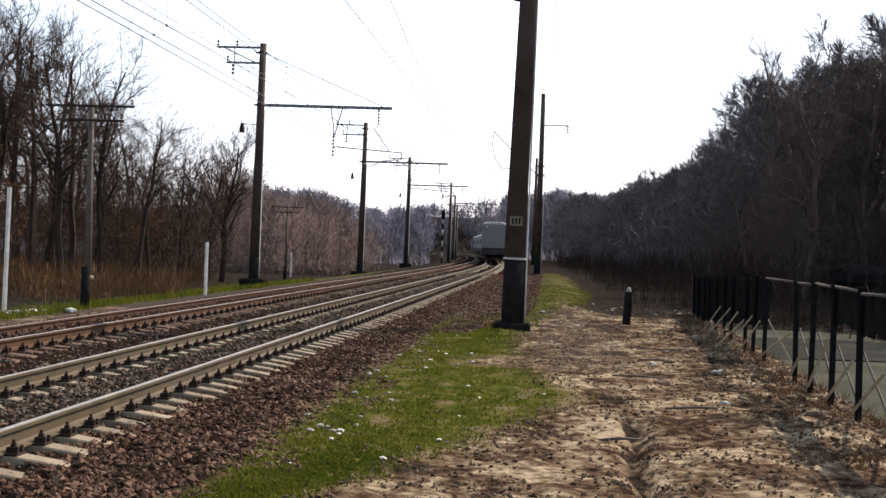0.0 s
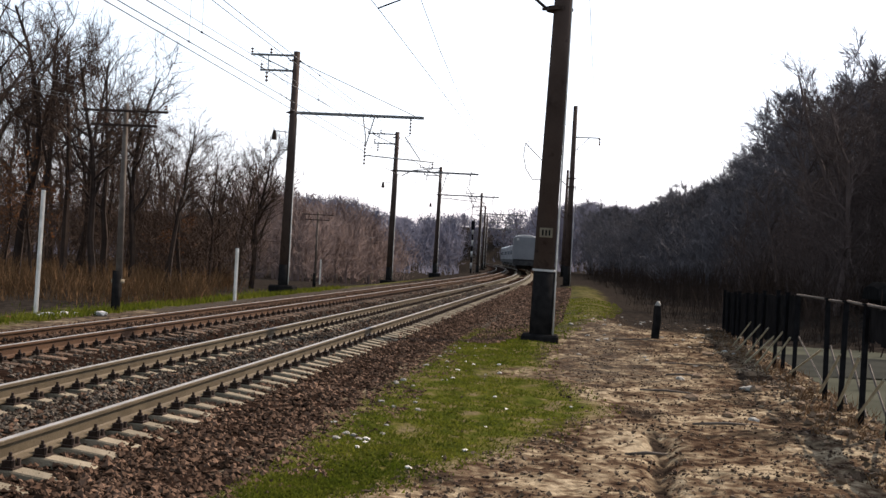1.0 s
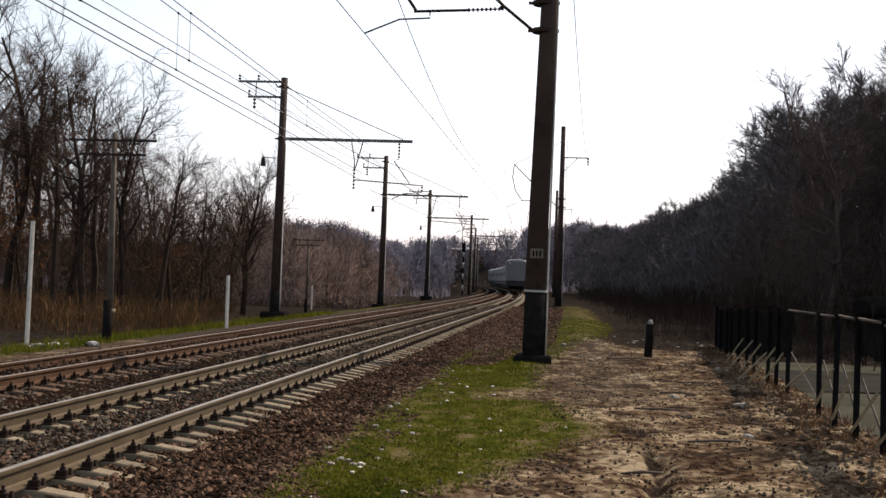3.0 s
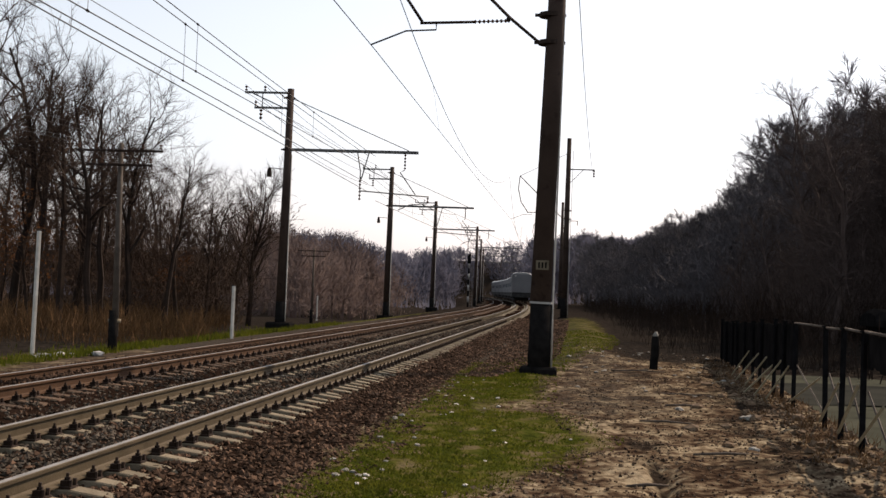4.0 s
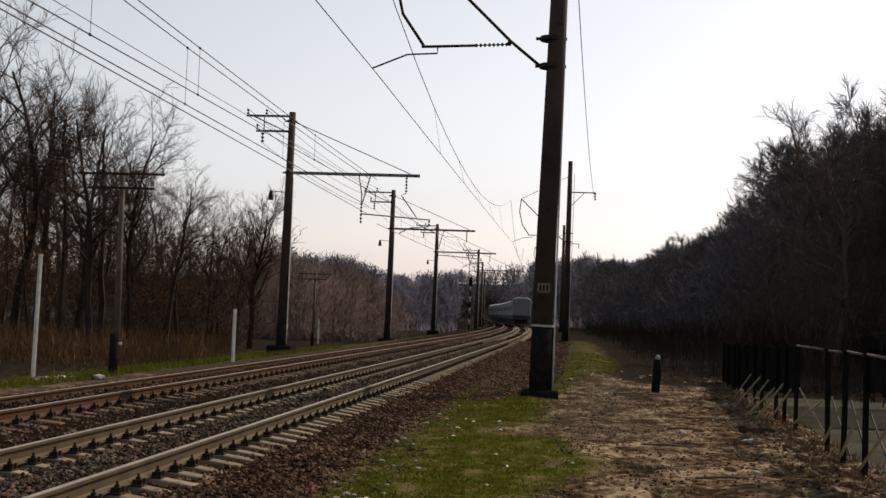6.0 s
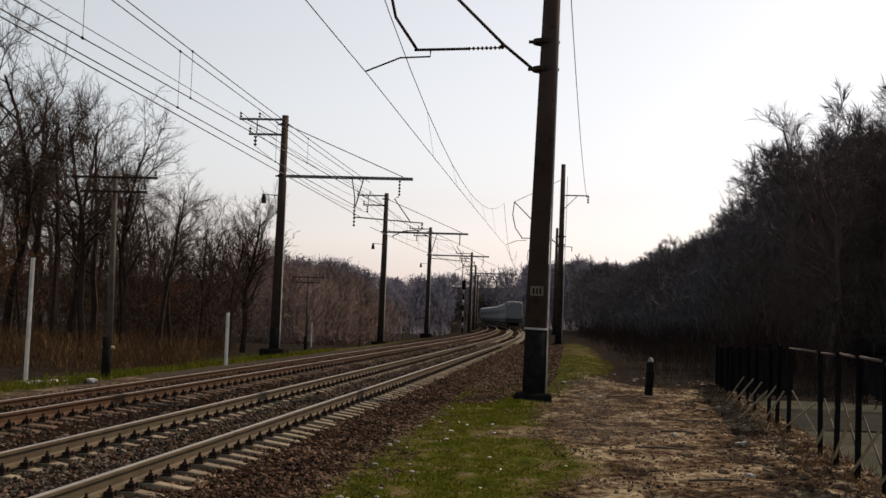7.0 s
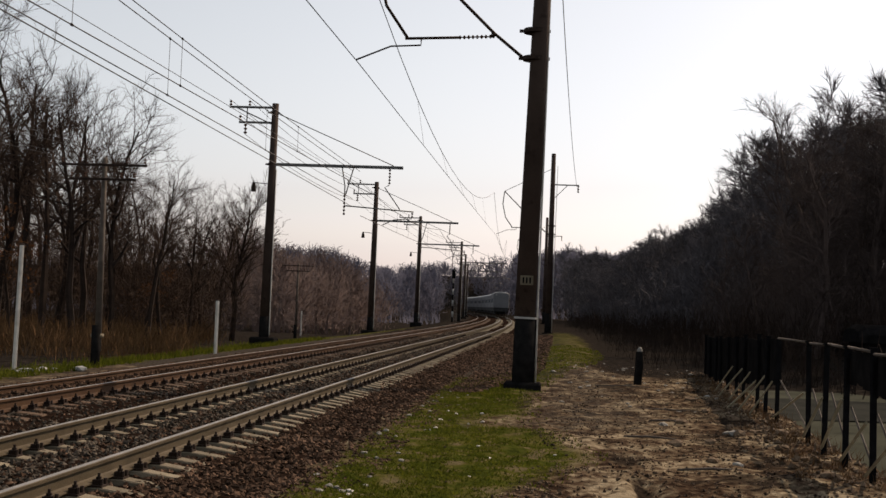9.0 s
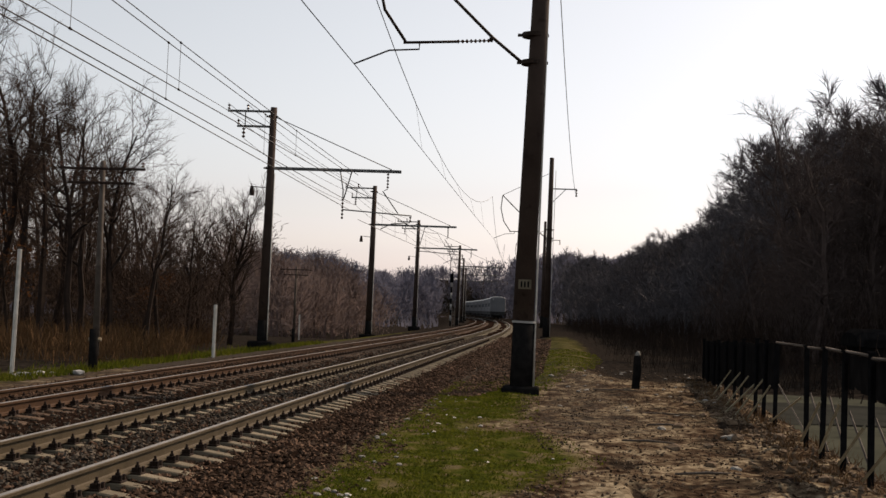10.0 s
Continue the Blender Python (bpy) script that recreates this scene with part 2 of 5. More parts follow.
def tube(name, pts, radii, mat, parent=None, sides=8, label=""):
    bm = bmesh.new()
    add_tube(bm, pts, radii, sides)
    return part(name, bm, mat, parent, label, smooth=sides > 5)


def box(name, c, s, mat, parent=None, label="", bevel=0.0, rot=None):
    bm = bmesh.new()
    add_box(bm, *c, *s, rot=rot, bevel=bevel)
    return part(name, bm, mat, parent, label)


# ---- the lie of the land ----
TOE = 2.76      # from the near track's middle to the foot of its ballast
SECOND = -3.56  # the second track's middle


def line_x(y):
    """The near track's middle: straight, then a long bend to the left."""
    return -2.51 + 0.111 * (y - 24) - max(0.0, y - 66) ** 2 / 4450


def line_dir(y):
    return 0.111 - max(0.0, y - 66) / 2225


def rail_point(y, off, z):
    k = line_dir(y)
    n = math.sqrt(1 + k * k)
    return Vector((line_x(y) + off / n, y - off * k / n, z))


def fence_x(y):
    return 5.3 + 0.152 * (y - 14.3)


def smooth01(v, a, b):
    t = np.clip((v - a) / (b - a), 0, 1)
    return t * t * (3 - 2 * t)


WAVES = {}


def wave(x, y, s, seed):
    """Cheap smooth unevenness from sines, about -1 to 1."""
    if (s, seed) not in WAVES:
        r = random.Random(seed)
        rows = []
        for _ in range(6):
            a, f = r.uniform(0, math.tau), r.uniform(0.6, 1.6) / s * math.tau
            rows.append((math.cos(a) * f, math.sin(a) * f, r.uniform(0, math.tau)))
        WAVES[(s, seed)] = rows
    v = 0
    for a, b, p in WAVES[(s, seed)]:
        v = v + np.sin(x * a + y * b + p)
    return v / 3


def ground_z(x, y):
    x, y = np.asarray(x, float), np.asarray(y, float)
    mid = -2.51 + 0.111 * (y - 24) - np.maximum(0, y - 66) ** 2 / 4450
    mid = np.where(y > 420, -2.51 + 0.111 * 396 - 354 ** 2 / 4450 - 0.048 * (y - 420), mid)
    u = x - mid
    z = 0.03 * wave(x, y, 2.6, 1) + 0.014 * wave(x, y, 0.8, 2) * (y < 60) + 0.012 * wave(x, y, 0.33, 5) * (y < 36)
    z = z * smooth01(np.abs(u + 1.8), 4.2, 5.4)
    z = z - 0.55 * smooth01(x - (5.3 + 0.152 * (y - 14.3)), 0.25, 1.1) * (1 - smooth01(y, 38, 48))
    z = z - 0.12 * smooth01(y, 7, 9) * (1 - smooth01(y, 13, 14.5)) * np.exp(-((x - 2.1 - 0.145 * (y - 11) - 0.05 * np.sin(y * 2.1)) / 0.11) ** 2)
    z = z - 0.25 * smooth01(-u, 6.6, 9)
    z = z + 0.2 * np.clip(u - 15, 0, 40) * smooth01(y, 22, 40)
    z = z - 0.6 * smooth01(-u, 8, 12) * smooth01(y, 55, 85)
    z = z - 1.2 * smooth01(-u, 9, 14) * smooth01(y, 95, 150)
    z = z + 0.22 * np.exp(-((u - 5.6) / 1.1) ** 2) * smooth01(y, 32, 38) * (1 - smooth01(y, 80, 120))
    z = z + 14.0 * smooth01(y, 290, 480) * np.maximum(smooth01(np.abs(u + 2), 8, 26), smooth01(y, 435, 480))
    return z


def build_ground():
    xs = np.concatenate([-np.geomspace(3000, 45, 14), np.arange(-40, -8, 1.6), np.arange(-8, -2, 0.5), np.arange(-2, 9, 0.1), np.arange(9, 40, 1.0), np.geomspace(42, 3000, 16)])
    ys = np.concatenate([-np.geomspace(3000, 20, 10), np.arange(-18, 6, 2.0), np.arange(6, 36, 0.125), np.arange(36, 80, 0.8), np.arange(80, 500, 7.0), np.geomspace(510, 4000, 12)])
    gx, gy = np.meshgrid(xs, ys)
    gz = ground_z(gx, gy)
    w, h = len(xs), len(ys)
    verts = np.stack([gx, gy, gz], -1).reshape(-1, 3)
    i = (np.arange(h - 1)[:, None] * w + np.arange(w - 1)[None, :]).ravel()
    faces = np.stack([i, i + 1, i + w + 1, i + w], -1)
    me = bpy.data.meshes.new("ground")
    me.from_pydata(verts.tolist(), [], faces.tolist())
    me.materials.append(M_GROUND)
    me.polygons.foreach_set("use_smooth", [True] * len(me.polygons))
    x, y = verts[:, 0], verts[:, 1]
    mid = -2.51 + 0.111 * (y - 24) - np.maximum(0, y - 66) ** 2 / 4450
    v = x - mid - TOE
    width = np.interp(y, [6, 8.5, 10, 13, 16, 18.5, 22, 28, 36, 60, 110], [0.0, 0.45, 0.9, 2.0, 2.8, 2.3, 1.8, 1.7, 2.3, 2.4, 1.5])
    grass = smooth01(width - v, -0.5, 0.5) * smooth01(v, -0.7, 0.25)
    grass = grass * (1 - smooth01(y, 31, 37))
    bank_in, bank_out = np.interp(y, [30, 40, 50, 90], [0.4, 1.2, 1.7, 1.6]), np.interp(y, [30, 40, 50, 90], [1.8, 3.6, 4.3, 4.2])
    grass = np.maximum(grass, 0.6 * smooth01(v, bank_in - 0.3, bank_in + 0.4) * (1 - smooth01(v, bank_out - 0.8, bank_out + 0.3)) * smooth01(y, 30, 36) * (1 - smooth01(y, 85, 120)))
    bare = np.exp(-((x - 1.5) / 0.9) ** 2 - ((y - 20.5) / 1.1) ** 2)
    grass = grass * (1 - 0.75 * bare)
    left = smooth01(-(x - mid), 6.3, 6.8) * (1 - smooth01(-(x - mid), 8.5, 11))
    grass = np.maximum(grass, left * 0.7 * (1 - smooth01(y, 80, 130)))
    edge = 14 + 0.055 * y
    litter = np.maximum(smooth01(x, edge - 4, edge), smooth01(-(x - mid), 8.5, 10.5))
    # dark litter spread over the clearing that lies in the woods' shade
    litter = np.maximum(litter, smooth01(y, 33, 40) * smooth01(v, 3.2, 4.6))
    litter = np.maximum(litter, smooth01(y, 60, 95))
    gravel = 0.5 * np.exp(-((v - 3.0) / 2.2) ** 2) * smooth01(y, 17, 21) + 0.5 * smooth01(0.4 - v, 0, 0.4)
    gravel = np.maximum(gravel, 1.0 * smooth01(y, 30, 35) * (1 - smooth01(v, 2.0, 3.0)))
    soil_and_shade = (0.9 + 0.25 * np.sin(y * 4.3)) * np.exp(-((x - 2.1 - 0.145 * (y - 11) - 0.05 * np.sin(y * 2.1)) / 0.09) ** 2) * smooth01(y, 7, 9) * (1 - smooth01(y, 13, 15))
    bank = x - (5.3 + 0.152 * (y - 14.3))
    soil_and_shade = np.maximum(soil_and_shade, 0.58 * np.exp(-((bank + 1.15 + 0.35 * np.sin(y * 1.1)) / 0.5) ** 2) * smooth01(y, 12, 14) * (1 - smooth01(y, 30, 36)))
    # shade of the woods on the far clearing, painted as dark ground
    soil_and_shade = np.maximum(soil_and_shade, 0.8 * smooth01(y, 33, 40) * smooth01(v, 2.5, 4.0))
    for key, val in (("soil_and_shade", soil_and_shade), ("grass", grass), ("litter", litter), ("gravel", gravel)):
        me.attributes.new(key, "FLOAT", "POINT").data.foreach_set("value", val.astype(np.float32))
    me.update()
    tagged(new("ground", me), "uneven trodden earth with patches of spring grass", "ground", kind="structure")


build_ground()


# ---- ballast bed and stones ----
def ballast_top(u):
    """Height of the ballast across the line, from the near track's middle."""
    return float(np.interp(u, [-6.45, -5.2, -4.9, -4.36, -3.9, -3.56, -3.2, -2.76, -2.2, -1.8, -1.4, -0.85, -0.5, -0.2, 0.2, 0.5, 0.85, 1.4, 1.6, TOE + 0.05],
                           [-0.12, 0.05, 0.075, 0.085, 0.115, 0.115, 0.115, 0.1, 0.09, 0.04, 0.035, 0.03, 0.06, 0.08, 0.08, 0.06, 0.035, 0.035, 0.04, -0.03]))


def build_ballast():
    us = [-6.45, -5.9, -5.2, -4.9, -4.36, -3.9, -3.56, -3.2, -2.76, -2.2, -1.8, -1.4, -0.85, -0.5, -0.2, 0.2, 0.5, 0.85, 1.4, 1.6, 1.95, 2.35, TOE + 0.05]
    ys = np.concatenate([np.arange(-30, 6, 3.0), np.arange(6, 50, 0.4), np.arange(50, 430, 3.0)])
    verts, faces = [], []
    for y in ys:
        for u in us:
            p = rail_point(y, u, 0)
            verts.append((p.x, p.y, ballast_top(u) + 0.02 * random.uniform(-1, 1)))
    w = len(us)
    for j in range(len(ys) - 1):
        for k in range(w - 1):
            a = j * w + k
            faces.append((a, a + 1, a + w + 1, a + w))
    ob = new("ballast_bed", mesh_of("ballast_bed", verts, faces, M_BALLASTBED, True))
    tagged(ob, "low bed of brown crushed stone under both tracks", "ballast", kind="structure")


build_ballast()


def stones(name, spots, mat, seed):
    """Many small rough stones joined in one mesh; spots: rows of x, y, z, size."""
    r = np.random.RandomState(seed)
    base = np.array([(1, 0, 0), (-1, 0, 0), (0, 1, 0), (0, -1, 0), (0, 0, 1), (0, 0, -1)], float)
    tri = np.array([(0, 2, 4), (2, 1, 4), (1, 3, 4), (3, 0, 4), (2, 0, 5), (1, 2, 5), (3, 1, 5), (0, 3, 5)])
    n = len(spots)
    spots = np.asarray(spots)
    ang = r.uniform(0, math.tau, n)
    c, s = np.cos(ang), np.sin(ang)
    v = base[None] * r.uniform(0.55, 1.1, (n, 6, 1)) + r.normal(0, 0.18, (n, 6, 3))
    v = v * spots[:, None, 3:4] * np.array([1, 0.85, 0.7])
    tilt = r.normal(0, 0.4, n)
    y2 = v[..., 1] * np.cos(tilt)[:, None] - v[..., 2] * np.sin(tilt)[:, None]
    z2 = v[..., 1] * np.sin(tilt)[:, None] + v[..., 2] * np.cos(tilt)[:, None]
    x3 = v[..., 0] * c[:, None] - y2 * s[:, None]
    y3 = v[..., 0] * s[:, None] + y2 * c[:, None]
    v = np.stack([x3, y3, z2], -1) + spots[:, None, :3]
    f = (tri[None] + (np.arange(n) * 6)[:, None, None]).reshape(-1, 3)
    return new(name, mesh_of(name, v.reshape(-1, 3).tolist(), f.tolist(), mat))


def scatter_ballast():
    r = np.random.RandomState(4)
    rows = []
    pale = []
    for _ in range(68000):
        y = 7 + 83 * r.uniform() ** 2.2
        u = r.uniform(-1.3, TOE + 0.35) if r.uniform() < 0.64 else r.uniform(-6.3, -1.3)
        p = rail_point(y, u, 0)
        row = (p.x, p.y, ballast_top(u) + 0.012 + r.uniform(-0.012, 0.014), r.uniform(0.022, 0.056) * (1 + max(0, y - 35) / 60))
        (pale if -2.7 < u < 0.75 and r.uniform() < 0.75 else rows).append(row)
    for _ in range(9000):
        y = 27 + 60 * r.uniform() ** 1.5
        v = r.uniform(0.0, 2.0) * min(1.0, 0.3 + (y - 27) / 14)
        x = line_x(y) + TOE + v
        rows.append((x, y, float(ground_z(x, y)) + 0.012, r.uniform(0.03, 0.08) * (1 + max(0, y - 35) / 60)))
    tagged(stones("ballast_stones", rows, M_BALLAST, 5), "loose brown and violet crushed ballast stones", "ballast", kind="stuff")
    tagged(stones("ballast_stones", pale, M_BALLASTPALE, 6), "grey crushed ballast stones between the rails", "ballast", kind="stuff")


scatter_ballast()


# ---- the two tracks ----
RAIL_PROFILE = [(-0.075, 0), (-0.075, 0.012), (-0.02, 0.03), (-0.009, 0.045), (-0.009, 0.135), (-0.036, 0.148), (-0.037, 0.176), (-0.030, 0.182),
                (0.030, 0.182), (0.037, 0.176), (0.036, 0.148), (0.009, 0.135), (0.009, 0.045), (0.02, 0.03), (0.075, 0.012), (0.075, 0)]


def build_rail(off, z0, mat, parent):
    ys = np.concatenate([np.arange(-30, 60, 5.0), np.arange(60, 430, 6.0)])
    verts, faces, mats = [], [], []
    k = len(RAIL_PROFILE)
    for y in ys:
        for a, b in RAIL_PROFILE:
            p = rail_point(y, off + a, z0 - 0.182 + b)
            verts.append(p)
    for j in range(len(ys) - 1):
        for i in range(k):
            a, b = j * k + i, j * k + (i + 1) % k
            faces.append((a, b, b + k, a + k))
            mats.append(1 if i == 7 else 0)
    me = mesh_of("rail", verts, faces, [mat, M_RAILTOP])
    me.polygons.foreach_set("material_index", mats)
    return shared("rail", me, parent)


def sleeper_mesh(mat):
    bm = bmesh.new()
    # half-lengths and top heights: the ends fall away, the waist is lower
    stations = [(-1.36, -0.075, 0.095), (-1.33, -0.05, 0.1), (-0.98, 0.0, 0.105), (-0.62, 0.0, 0.105), (-0.35, -0.035, 0.09), (0.35, -0.035, 0.105), (0.62, 0.0, 0.105), (0.98, 0.0, 0.105), (1.33, -0.05, 0.1), (1.36, -0.075, 0.095)]
    rings = []
    for x, t, w in stations:
        rings.append([bm.verts.new((x, s * (w + d), zz)) for s, d, zz in ((-1, 0.03, -0.16), (-1, 0.0, t - 0.012), (-0.88, 0, t), (0.88, 0, t), (1, 0.0, t - 0.012), (1, 0.03, -0.16))])
    for a, b in zip(rings, rings[1:]):
        for i in range(6):
            bm.faces.new((a[i], a[(i + 1) % 6], b[(i + 1) % 6], b[i]))
    bm.faces.new(rings[0]); bm.faces.new(rings[-1][::-1])
    me = bpy.data.meshes.new("sleeper")
    bmesh.ops.recalc_face_normals(bm, faces=bm.faces[:])
    bm.to_mesh(me); bm.free()
    me.materials.append(mat)
    return me


def fastening_mesh():
    bm = bmesh.new()
    add_box(bm, 0, 0, 0.008, 0.36, 0.17, 0.022)
    for s in (-1, 1):
        add_box(bm, s * 0.105, 0, 0.04, 0.07, 0.09, 0.05)
        add_tube(bm, [(s * 0.115, 0, 0.02), (s * 0.115, 0, 0.125)], 0.014, 6)
        add_tube(bm, [(s * 0.115, 0, 0.065), (s * 0.115, 0, 0.092)], 0.026, 6)
        add_tube(bm, [(s * 0.16, -0.05, 0.0), (s * 0.16, -0.05, 0.075)], 0.018, 6)
        add_tube(bm, [(s * 0.16, 0.05, 0.0), (s * 0.16, 0.05, 0.075)], 0.018, 6)
    me = bpy.data.meshes.new("fastening")
    bm.to_mesh(me); bm.free()
    me.materials.append(M_IRON)
    return me


FASTENING = fastening_mesh()


def build_track(name, off, z_right, z_left, mat, y0, count, label, stuff):
    sleeper = sleeper_mesh(stuff)
    track = tagged(empty(name), label, "railway track", kind="structure")
    cant = math.degrees(math.atan2(z_left - z_right, 1.595))
    build_rail(off + 0.797, z_right, mat, track)
    build_rail(off - 0.797, z_left, mat, track)
    zc = (z_right + z_left) / 2 - 0.2
    for i in range(count):
        y = y0 + i * 0.55
        p = rail_point(y, off, zc)
        yaw = -math.degrees(math.atan(line_dir(y)))
        s = shared("sleeper", sleeper, track, pose(p.x, p.y, p.z, random.uniform(-1, 1), cant + random.uniform(-0.5, 0.5), yaw + random.uniform(-0.7, 0.7)))
        for e in (-0.797, 0.797):
            shared("fastening", FASTENING, s, pose(e, 0, 0))
    # the rest of the sleepers, too far off to pick apart
    verts, faces = [], []
    sv = np.array([v.co[:] for v in sleeper.vertices]); sf = [tuple(f.vertices) for f in sleeper.polygons]
    y = y0 + count * 0.55
    while y < 200:
        m = pose(*rail_point(y, off, zc), 0, cant, -math.degrees(math.atan(line_dir(y))))
        k = len(verts)
        verts += [m @ Vector(v) for v in sv]
        faces += [tuple(a + k for a in f) for f in sf]
        for e in (-0.90, -0.69, 0.69, 0.90):
            k = len(verts)
            verts += [m @ Vector((e + sx * 0.05, sy * 0.05, sz)) for sz in (0.0, 0.1) for sx, sy in ((-1, -1), (1, -1), (1, 1), (-1, 1))]
            faces += [(k + 4, k + 5, k + 6, k + 7), (k, k + 1, k + 5, k + 4), (k + 1, k + 2, k + 6, k + 5), (k + 2, k + 3, k + 7, k + 6), (k + 3, k, k + 4, k + 7)]
        y += 0.55
    far = shared("sleeper_row", mesh_of("sleeper_row", verts, faces, stuff), track)
    tagged(far, kind="stuff")


build_track("railway_track", 0.0, 0.30, 0.30, M_RAIL, 5.0, 130, "near track of worn rails on pale concrete sleepers", M_SLEEPER)
build_track("railway_track", SECOND, 0.32, 0.22, M_RAILFAR, 12.0, 100, "second track of rusty rails on concrete sleepers", M_SLEEPERDIRTY)


# ---- catenary masts ----
def add_insulator(bm, a, b, n=4, r=0.09):
    a, b = Vector(a), Vector(b)
    pts, rad = [], []
    for i in range(n):
        for t, q in ((0.1, 0.3), (0.3, 1.0), (0.6, 0.9), (0.75, 0.3)):
            pts.append(a.lerp(b, (i + t) / n)); rad.append(r * q)
    add_tube(bm, pts, rad, 8)


def insulator(a, b, parent, n=4, r=0.09):
    bm = bmesh.new()
    add_insulator(bm, a, b, n, r)
    return part("insulator", bm, M_INSUL, parent, "ribbed brown insulator", smooth=True)


def column(parent, height, r0, r1, black, lean=(0, 0)):
    bm = bmesh.new()
    add_tube(bm, [(0, 0, black), (lean[0], lean[1], height)], [r0 - (r0 - r1) * black / height, r1], 14)
    part("pole", bm, M_CONCRETE, parent, "tapered grey concrete pole", smooth=True)
    bm = bmesh.new()
    add_tube(bm, [(0, 0, -0.4), (lean[0] * black / height, lean[1] * black / height, black)], [r0 + 0.01, r0 - (r0 - r1) * black / height + 0.012], 14)
    part("painted_foot", bm, M_BITUMEN, parent, "foot of the pole painted black", smooth=True)


def collar(parent, z, r):
    bm = bmesh.new()
    add_tube(bm, [(0, 0, z - 0.05), (0, 0, z + 0.05)], r + 0.02, 14)
    for s in (-1, 1):
        add_box(bm, s * (r + 0.06), 0, z, 0.12, 0.05, 0.07)
    part("collar", bm, M_IRON, parent, "bolted steel band")


def left_mast():
    """Mast beside the second track: pole, long beam with hangers over the track, feeder arms on the other side."""
    t = tagged(empty("catenary_mast"), "concrete catenary mast with a steel beam over the second track", "catenary mast", group="masts along the second track")
    column(t, 10.5, 0.215, 0.145, 1.15, (0.06, 0))
    box("footing", (0, 0, 0.0), (1.1, 0.9, 0.5), M_BITUMEN, t, "blackened concrete footing", bevel=0.06)
    box("beam", (2.95, 0, 7.82), (5.75, 0.12, 0.13), M_STEEL, t, "long horizontal steel beam", bevel=0.01)
    tube("stay", [(0.1, 0, 10.1), (5.4, 0, 7.9)], 0.022, M_STEEL, t, 6)
    collar(t, 7.82, 0.155)
    collar(t, 10.1, 0.14)
    box("cross_arm", (-0.95, 0, 10.32), (2.1, 0.09, 0.09), M_STEEL, t)
    box("cross_arm", (-0.75, 0, 9.65), (1.6, 0.09, 0.09), M_STEEL, t)
    tube("brace", [(-1.65, 0, 10.28), (-0.1, 0, 9.6)], 0.03, M_STEEL, t, 6)
    tube("brace", [(-1.2, 0, 10.28), (-1.2, 0, 9.65)], 0.025, M_STEEL, t, 6)
    for x, z in ((-1.95, 10.37), (-1.1, 10.37), (-1.5, 9.70)):
        insulator((x, 0, z), (x, 0, z + 0.27), t, 2, 0.07)
    insulator((-1.25, 0, 9.6), (-1.25, 0, 9.1), t, 3, 0.08)
    # whitewashed strip added to draw the sunlit right edge of the pole
    tube("sunlit_edge", [(0.235, -0.03, 0.3), (0.235, -0.02, 1.2), (0.22, 0, 7.6)], 0.026, M_WHITEWASH, t, 6, "pale strip in place of a sunlit pole edge")
    # hangers for the second track's wires
    tube("hanger", [(3.15, 0, 7.76), (3.3, 0, 6.95), (3.3, 0, 6.6)], 0.028, M_STEEL, t, 6)
    tube("hanger", [(3.65, 0, 7.76), (3.35, 0, 6.6)], 0.028, M_STEEL, t, 6)
    insulator((3.3, 0, 6.6), (3.3, 0, 5.65), t, 6, 0.055)
    insulator((5.25, 0, 7.76), (5.25, 0, 7.05), t, 5, 0.055)
    tube("hanger", [(5.25, 0, 7.05), (5.05, 0, 6.95), (5.75, 0, 6.0)], 0.026, M_STEEL, t, 6)
    tube("registration_tube", [(3.3, 0, 6.1), (6.35, 0, 5.92)], 0.03, M_STEEL, t, 6, "level registration tube")
    insulator((6.3, 0, 5.9), (6.3, 0, 5.62), t, 2, 0.05)
    tube("registration_arm", [(6.3, 0, 5.62), (5.5, 0, 5.55), (5.0, 0, 5.3)], 0.022, M_STEEL, t, 6)
    tube("lamp_bracket", [(-0.1, 0, 6.95), (-0.75, 0, 7.0)], 0.022, M_STEEL, t, 6)
    bm = bmesh.new()
    add_tube(bm, [(-0.75, 0, 7.02), (-0.75, 0, 6.85), (-0.75, 0, 6.6)], [0.05, 0.09, 0.12], 10)
    part("lamp_head", bm, M_IRON, t, "small dark lamp")
    return t


LEFT_Y = [14.0, 53.3, 84.0, 117.5, 157.0, 198.0, 240.0]
LEFT_AT = [(-11.35, 14.0, 0.0), (-6.99, 53.3, 0.0), (-3.75, 84.0, -0.2), (-0.85, 117.5, 0.0), (4.35, 157.0, -0.15), (6.2, 198.0, 0.0), (8.0, 240.0, 0.0)]


def place_left_masts():
    first = left_mast()
    for i, (x, y, z) in enumerate(LEFT_AT):
        m = pose(x, y, z, 0, 0, -math.degrees(math.atan(line_dir(y))))
        if i == 0:
            first.matrix_basis = m
        else:
            copy_thing(first, m)


place_left_masts()


